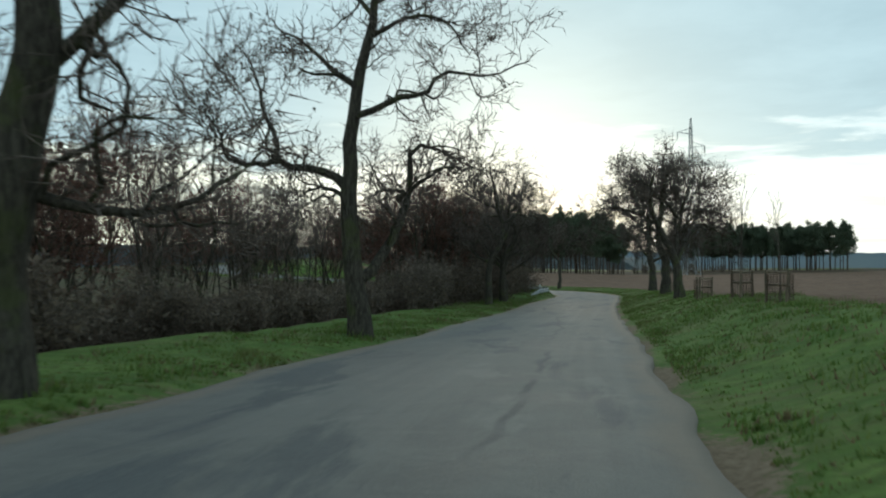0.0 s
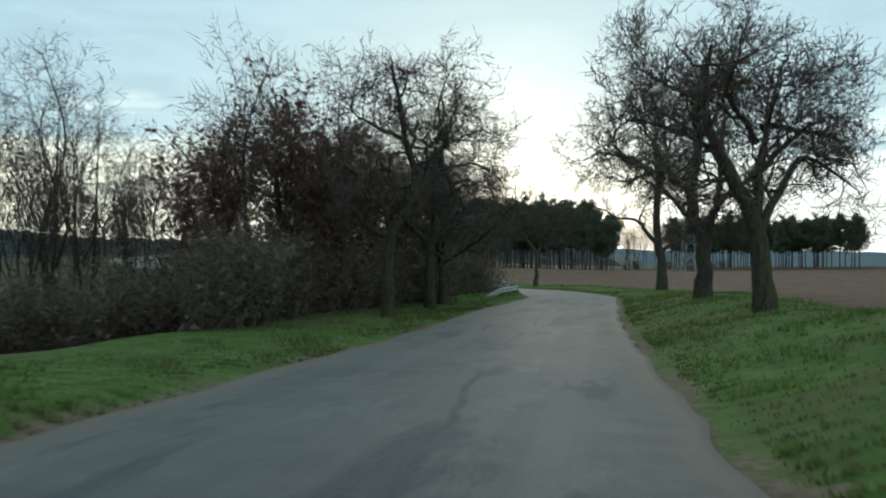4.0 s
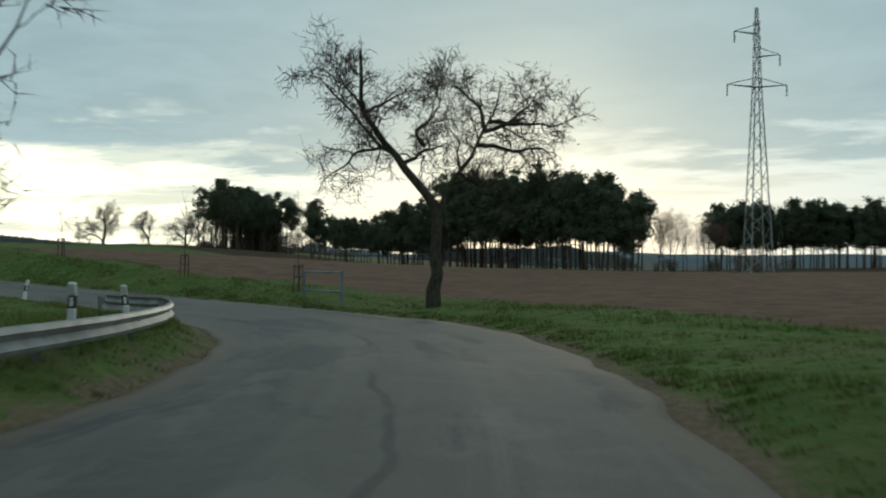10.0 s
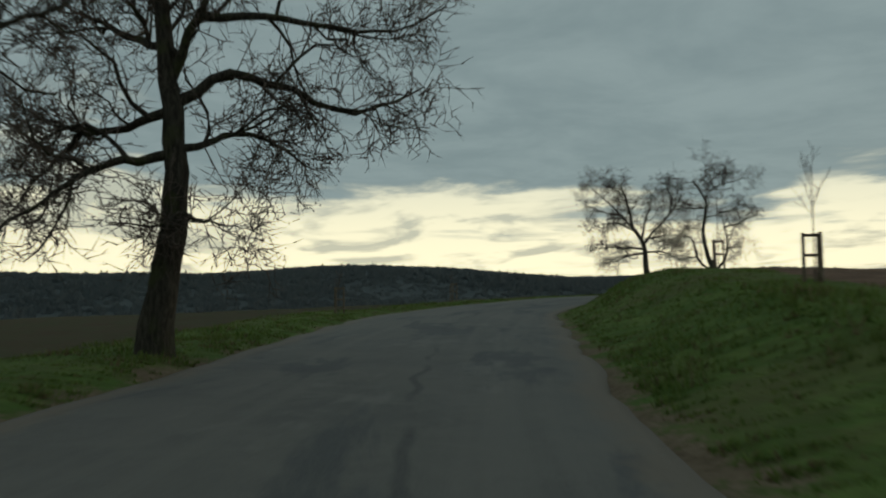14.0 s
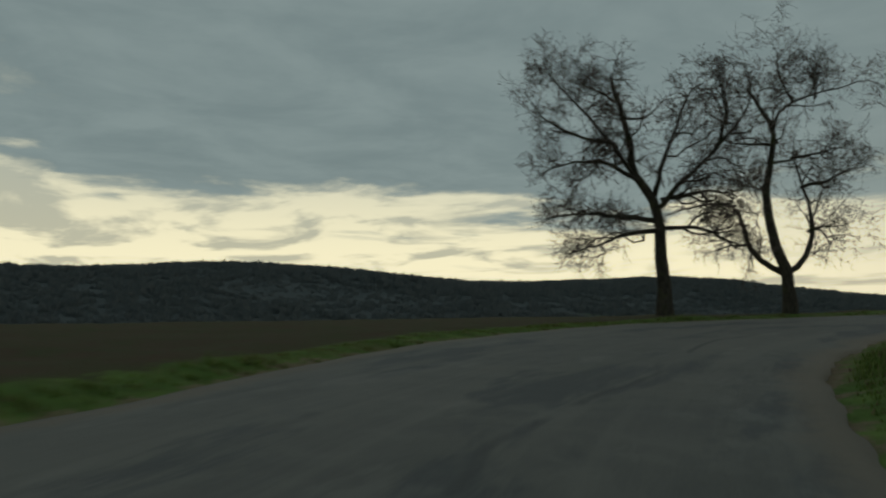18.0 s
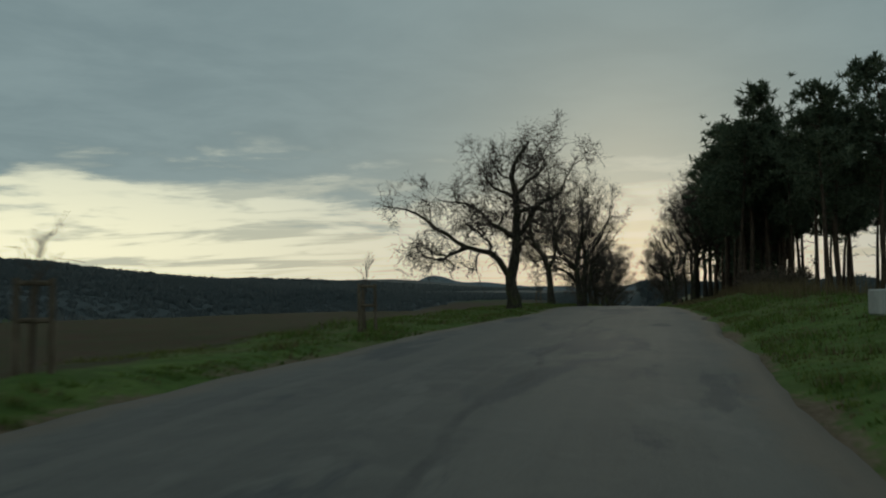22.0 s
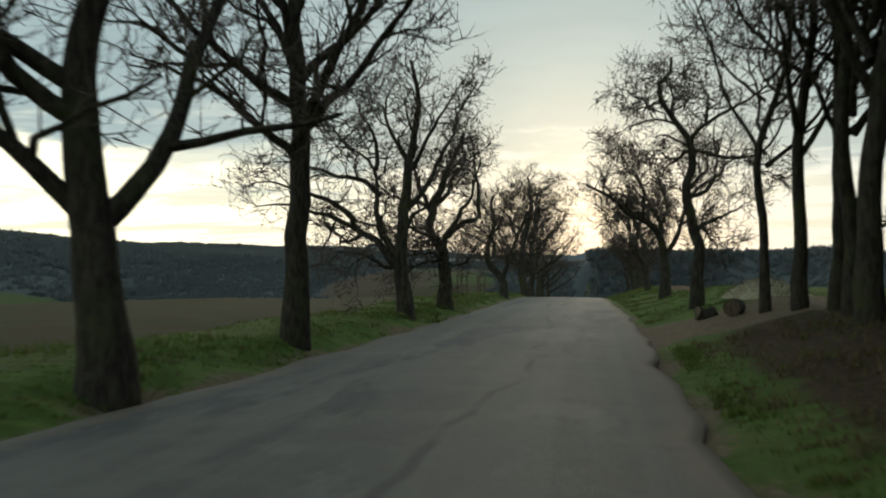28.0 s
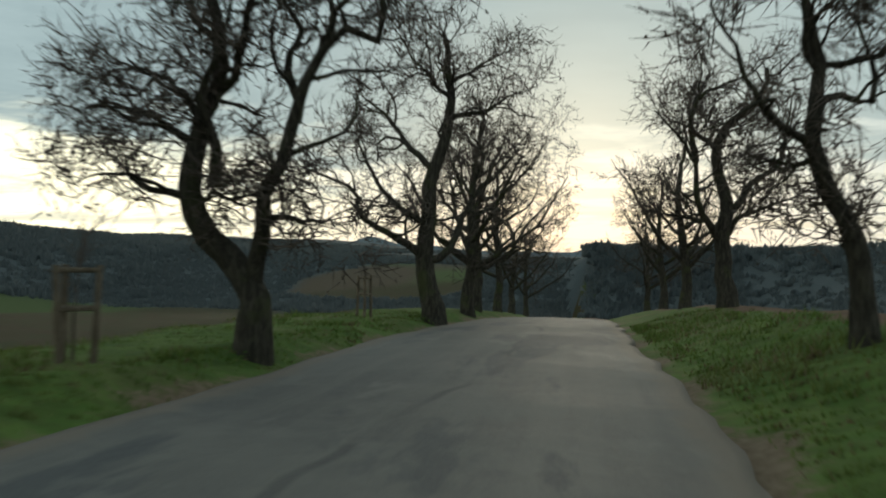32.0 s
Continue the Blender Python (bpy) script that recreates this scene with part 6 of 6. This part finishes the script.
def delineator(s, d, lean=0.0, up=0.0):
    """White plastic marker post with a black slanting band."""
    e = thing("delineator_post", ground_pose(s, d, 0, up) @ pose(0, 0, 0, 0, lean, 0), "white plastic delineator post with a black band", "marker post", "marker posts")
    bm = bmesh.new()
    box(bm, (.12, .10, .72), (0, 0, .30), bevel=.02)
    part("body", bm, M_WHITE, e)
    bm = bmesh.new()
    box(bm, (.126, .106, .20), (0, 0, .76), bevel=.02)
    band = part("band", bm, M_BLACK, e, "black band")
    bm = bmesh.new()
    box(bm, (.05, .012, .14), (0, -.056, .76), bevel=.003)
    part("reflector", bm, M_WHITE, band, "pale reflector")
    bm = bmesh.new()
    box(bm, (.12, .10, .22), (0, 0, .96), bevel=.025)
    bmesh.ops.transform(bm, matrix=pose(0, 0, 0, 4, 0, 0), verts=[v for v in bm.verts if v.co.z > 1.0])
    part("cap", bm, M_WHITE, e)


for s_, d_, ln in ((80.4, -5.9, 0), (94.5, -6.2, 3), (99.6, -5.9, -6), (118.3, -5.1, 9)):
    delineator(s_, d_, ln, -.34)


def tree_guard(s, d, seed, posts=3, tall=1.55, sapling=3.2, R=.38, sleeve=True, label="young sapling inside a wooden three-post tree guard"):
    """A sapling tied between posts with cross bars and a mesh sleeve."""
    rng = np.random.RandomState(seed + 500)
    e = thing("tree_guard", ground_pose(s, d, rng.uniform(0, 60)), label, "tree guard", "tree guards")
    top = []
    for k in range(posts):
        a = 2 * math.pi * k / posts
        p, t = (R * math.cos(a), R * math.sin(a)), (R * math.cos(a) + rng.normal(0, .03), R * math.sin(a) + rng.normal(0, .03))
        bm = bmesh.new()
        rod(bm, (*p, -.3), (*t, tall), .042, .036, 8)
        part("post", bm, M_WOOD, e)
        top.append(t)
    for k in range(posts):
        p, q = top[k], top[(k + 1) % posts]
        for z in (tall - .06, tall * .55):
            bm = bmesh.new()
            rod(bm, (*p, z), (*q, z), .03, None, 6)
            part("cross_bar", bm, M_WOOD, e)
    if sleeve:
        bm = bmesh.new()
        for j in range(24):
            a, q = 2 * math.pi * j / 24, .34 * (1 + .06 * math.sin(j * 2.1))
            rod(bm, (q * math.cos(a), q * math.sin(a), .02), (.34 * math.cos(a + .1), .34 * math.sin(a + .1), tall * .86), .007, None, 3)
        for j in range(12):
            z = .05 + j * tall * .073
            for i in range(12):
                a, b = 2 * math.pi * i / 12, 2 * math.pi * (i + 1) / 12
                rod(bm, (.34 * math.cos(a), .34 * math.sin(a), z), (.34 * math.cos(b), .34 * math.sin(b), z), .006, None, 3)
        part("mesh_sleeve", bm, M_SLEEVE, e, "dark brown wire mesh sleeve")
    T = resample([(0, 0, -.1), (rng.normal(0, .03), 0, sapling * .5), (rng.normal(0, .08), rng.normal(0, .08), sapling)], 7)[None]
    RT = (.022 * np.linspace(1, .25, 7))[None]
    B, RB = sprout(rng, T[:, 3:], RT[:, 3:], 9, sapling * .28, 38, .3, .012, 4, .05, .1)
    C, RC = sprout(rng, B, np.maximum(RB, .006), 3, .3, 40, .1, .015, 2, .2, .1)
    v0, f0 = tubes(T, RT, 5)
    v1, f1 = tubes(B, np.maximum(RB, .007), 3)
    v2, f2 = tubes(C, np.maximum(RC, .005), 3)
    fast_mesh("sapling", np.concatenate([v0, v1, v2]), np.concatenate([f0, f1 + len(v0), f2 + len(v0) + len(v1)]), M_TWIG, e)


for i, (s_, d_) in enumerate(((25.2, 5.1), (29.4, 4.8), (36.6, 4.3), (73.6, 5.6), (115.0, 4.3), (123.0, 4.6), (138.3, 6.7), (149.9, 7.0), (152.4, -7.2), (168.0, -7.4), (210.5, -7.4), (216.0, -6.8), (226.0, -6.2), (270.0, -7.6), (308.5, -5.6), (316.0, -5.6), (329.5, -5.6))):
    tree_guard(s_, d_, i, tall=.9 if s_ < 90 else 1.1, sapling=1.5 if s_ > 200 or d_ < 0 else 3.4 if i % 3 else 2.6, R=.36 if s_ < 90 else .22, sleeve=s_ < 90)


def culvert_railing():
    """Grey steel railing of two posts and two rails over a culvert."""
    a, b = Vector((-20.0, 107.65)), Vector((-22.4, 109.65))
    m, ln = (a + b) / 2, (b - a).length
    turn = math.degrees(math.atan2(b[1] - a[1], b[0] - a[0]))
    e = thing("railing", pose(m[0], m[1], -2.45, 0, 0, turn), "blue-grey steel tube railing beside the bend", "railing")
    steel = material("painted_steel", plain_nodes((0.10, 0.13, 0.17), (0.18, 0.21, 0.25), 5.0), rough=0.5)
    for x in (-ln / 2, ln / 2):
        bm = bmesh.new()
        rod(bm, (x, 0, -.3), (x, 0, 1.43), .05, None, 12)
        bmesh.ops.create_uvsphere(bm, u_segments=10, v_segments=6, radius=.055, matrix=pose(x, 0, 1.43))
        part("post", bm, steel, e)
    for z in (1.40, .72):
        bm = bmesh.new()
        rod(bm, (-ln / 2, 0, z), (ln / 2, 0, z), .036, None, 12)
        part("rail", bm, steel, e)


culvert_railing()


def mound():
    """Low heap under pale dry grass by the field entrance."""
    rng = np.random.RandomState(21)
    e = thing("heap", ground_pose(292.8, 4.7), "low heap covered with pale dry grass beside the field entrance", "heap")
    n, m = 20, 9
    V, F = [], []
    for j in range(m):
        r = j / (m - 1)
        for i in range(n):
            a = 6.283 * i / n
            k = 1 + .12 * math.sin(3 * a + 1) + rng.normal(0, .03)
            V.append((1.15 * r * k * math.cos(a), 0.9 * r * k * math.sin(a), 0.5 * (1 - r ** 2.2) - .08 + rng.normal(0, .015)))
    for j in range(m - 1):
        for i in range(n):
            q = (i + 1) % n
            F.append((j * n + i, (j + 1) * n + i, (j + 1) * n + q, j * n + q))
    mesh_object("core", V, F, material("straw", plain_nodes((0.30, 0.26, 0.16), (0.52, 0.47, 0.33), 14.0, .03), rough=.95), e, smooth_shade=True)
    k = 1500
    a, r = rng.uniform(0, 6.283, k), np.sqrt(rng.uniform(0, 1, k))
    p = np.stack([1.15 * r * np.cos(a), 0.9 * r * np.sin(a), 0.5 * (1 - r ** 2.2) - .08], 1)
    q = p + np.stack([np.cos(a) * .12, np.sin(a) * .12, rng.uniform(.0, .12, k)], 1) + rng.normal(0, .04, (k, 3))
    w = np.stack([-np.sin(a), np.cos(a), np.zeros(k)], 1) * .008
    v = np.stack([p - w, p + w, q], 1).reshape(-1, 3)
    tagged(fast_mesh("straw_cover", v, np.arange(3 * k).reshape(-1, 3), M_DRY, e), kind="stuff")


mound()


def log(s, d, ln, r, turn, label):
    e = thing("log", ground_pose(s, d, turn, r * .8) @ pose(0, 0, 0, 0, 90, 0), label, "log", "logs")
    rng = np.random.RandomState(int(s * 10))
    P = resample([(0, 0, -ln / 2), (rng.normal(0, .04), rng.normal(0, .04), 0), (0, 0, ln / 2)], 7)[None]
    v, f = tubes(P, r * (1 + rng.normal(0, .04, (1, 7))), 12)
    fast_mesh("bark", v, f, M_BARK, e, True)
    for z, nm in ((-ln / 2, 1), (ln / 2, -1)):
        bm = bmesh.new()
        bmesh.ops.create_cone(bm, cap_ends=True, segments=12, radius1=r * .96, radius2=r * .96, depth=.03, matrix=pose(0, 0, z))
        part("cut_end", bm, M_WOOD, e, "sawn end")


log(289.6, 3.4, .5, .2, 70, "short dark log lying by the field entrance")
log(290.6, 2.9, .4, .16, 20, "short dark log lying by the field entrance")


def puddle(s0, s1, inset, wide):
    """Rain water standing in a ragged strip along the road's rim."""
    rng = np.random.RandomState(int(s0))
    ss = np.linspace(s0, s1, 40)
    u = np.linspace(0, 1, 40)
    mid = along(ss, RIGHT) - inset + .05 * np.sin(ss * 2.3) + .03 * np.sin(ss * 5.1 + 1)
    half = wide * np.sin(np.pi * u) ** .6 * (.65 + .35 * np.sin(ss * 3.1 + 2)) + .012 + np.convolve(rng.normal(0, .02, 40), [.25, .5, .25], "same")
    half = np.maximum(half, .006)
    V = []
    for k, sv in enumerate(ss):
        x, y, h = place(float(sv), 0.0)
        i = int(np.clip(round((sv - REF_S[0]) / .5), 0, len(REF) - 2))
        f = (sv - REF_S[i]) / .5
        px, py, pz = REF[i] * (1 - f) + REF[i + 1] * f
        for side in (-1, 1):
            d = mid[k] + side * half[k]
            V.append((px + NRM[i, 0] * d, py + NRM[i, 1] * d, pz - .008))
    F = [(2 * k, 2 * k + 2, 2 * k + 3, 2 * k + 1) for k in range(39)]
    ob = mesh_object("puddle", V, F, M_WATER)
    tagged(ob, "shallow rain puddle along the rim of the road", "puddle", "puddles")


for s0, s1, inset, wide in ((116.2, 119.3, .12, .14), (119.7, 123.4, .10, .08)):
    puddle(s0, s1, inset, wide)


def pole(s, d, h):
    e = thing("pole", ground_pose(s, d), "weathered wooden pole at the edge of the field", "pole")
    bm = bmesh.new()
    rod(bm, (0, 0, -.5), (0, 0, h), .1, .08, 10)
    part("shaft", bm, M_WOOD, e)
    bm = bmesh.new()
    bmesh.ops.create_cone(bm, cap_ends=True, segments=10, radius1=.11, radius2=.03, depth=.08, matrix=pose(0, 0, h + .04))
    part("cap", bm, M_STEEL, e)


pole(31.0, 9.8, 2.4)


def concrete_block(s, d):
    """A low weathered block on the grass."""
    e = thing("concrete_block", ground_pose(s, d, 12), "pale weathered concrete block on the grass bank", "concrete block")
    bm = bmesh.new()
    box(bm, (1.3, .6, .46), (0, 0, .17), (0, 0, 0), .03)
    part("body", bm, M_CONCRETE, e)
    for sx in (-.38, .38):
        bm = bmesh.new()
        rod(bm, (sx - .07, 0, .38), (sx - .07, 0, .47), .012)
        rod(bm, (sx - .07, 0, .47), (sx + .07, 0, .47), .012)
        rod(bm, (sx + .07, 0, .47), (sx + .07, 0, .38), .012)
        part("lifting_loop", bm, M_STEEL, e)


M_CONCRETE = material("concrete", plain_nodes((0.30, 0.30, 0.28), (0.46, 0.46, 0.44), 2.0), rough=0.9)
concrete_block(224.0, 4.6)
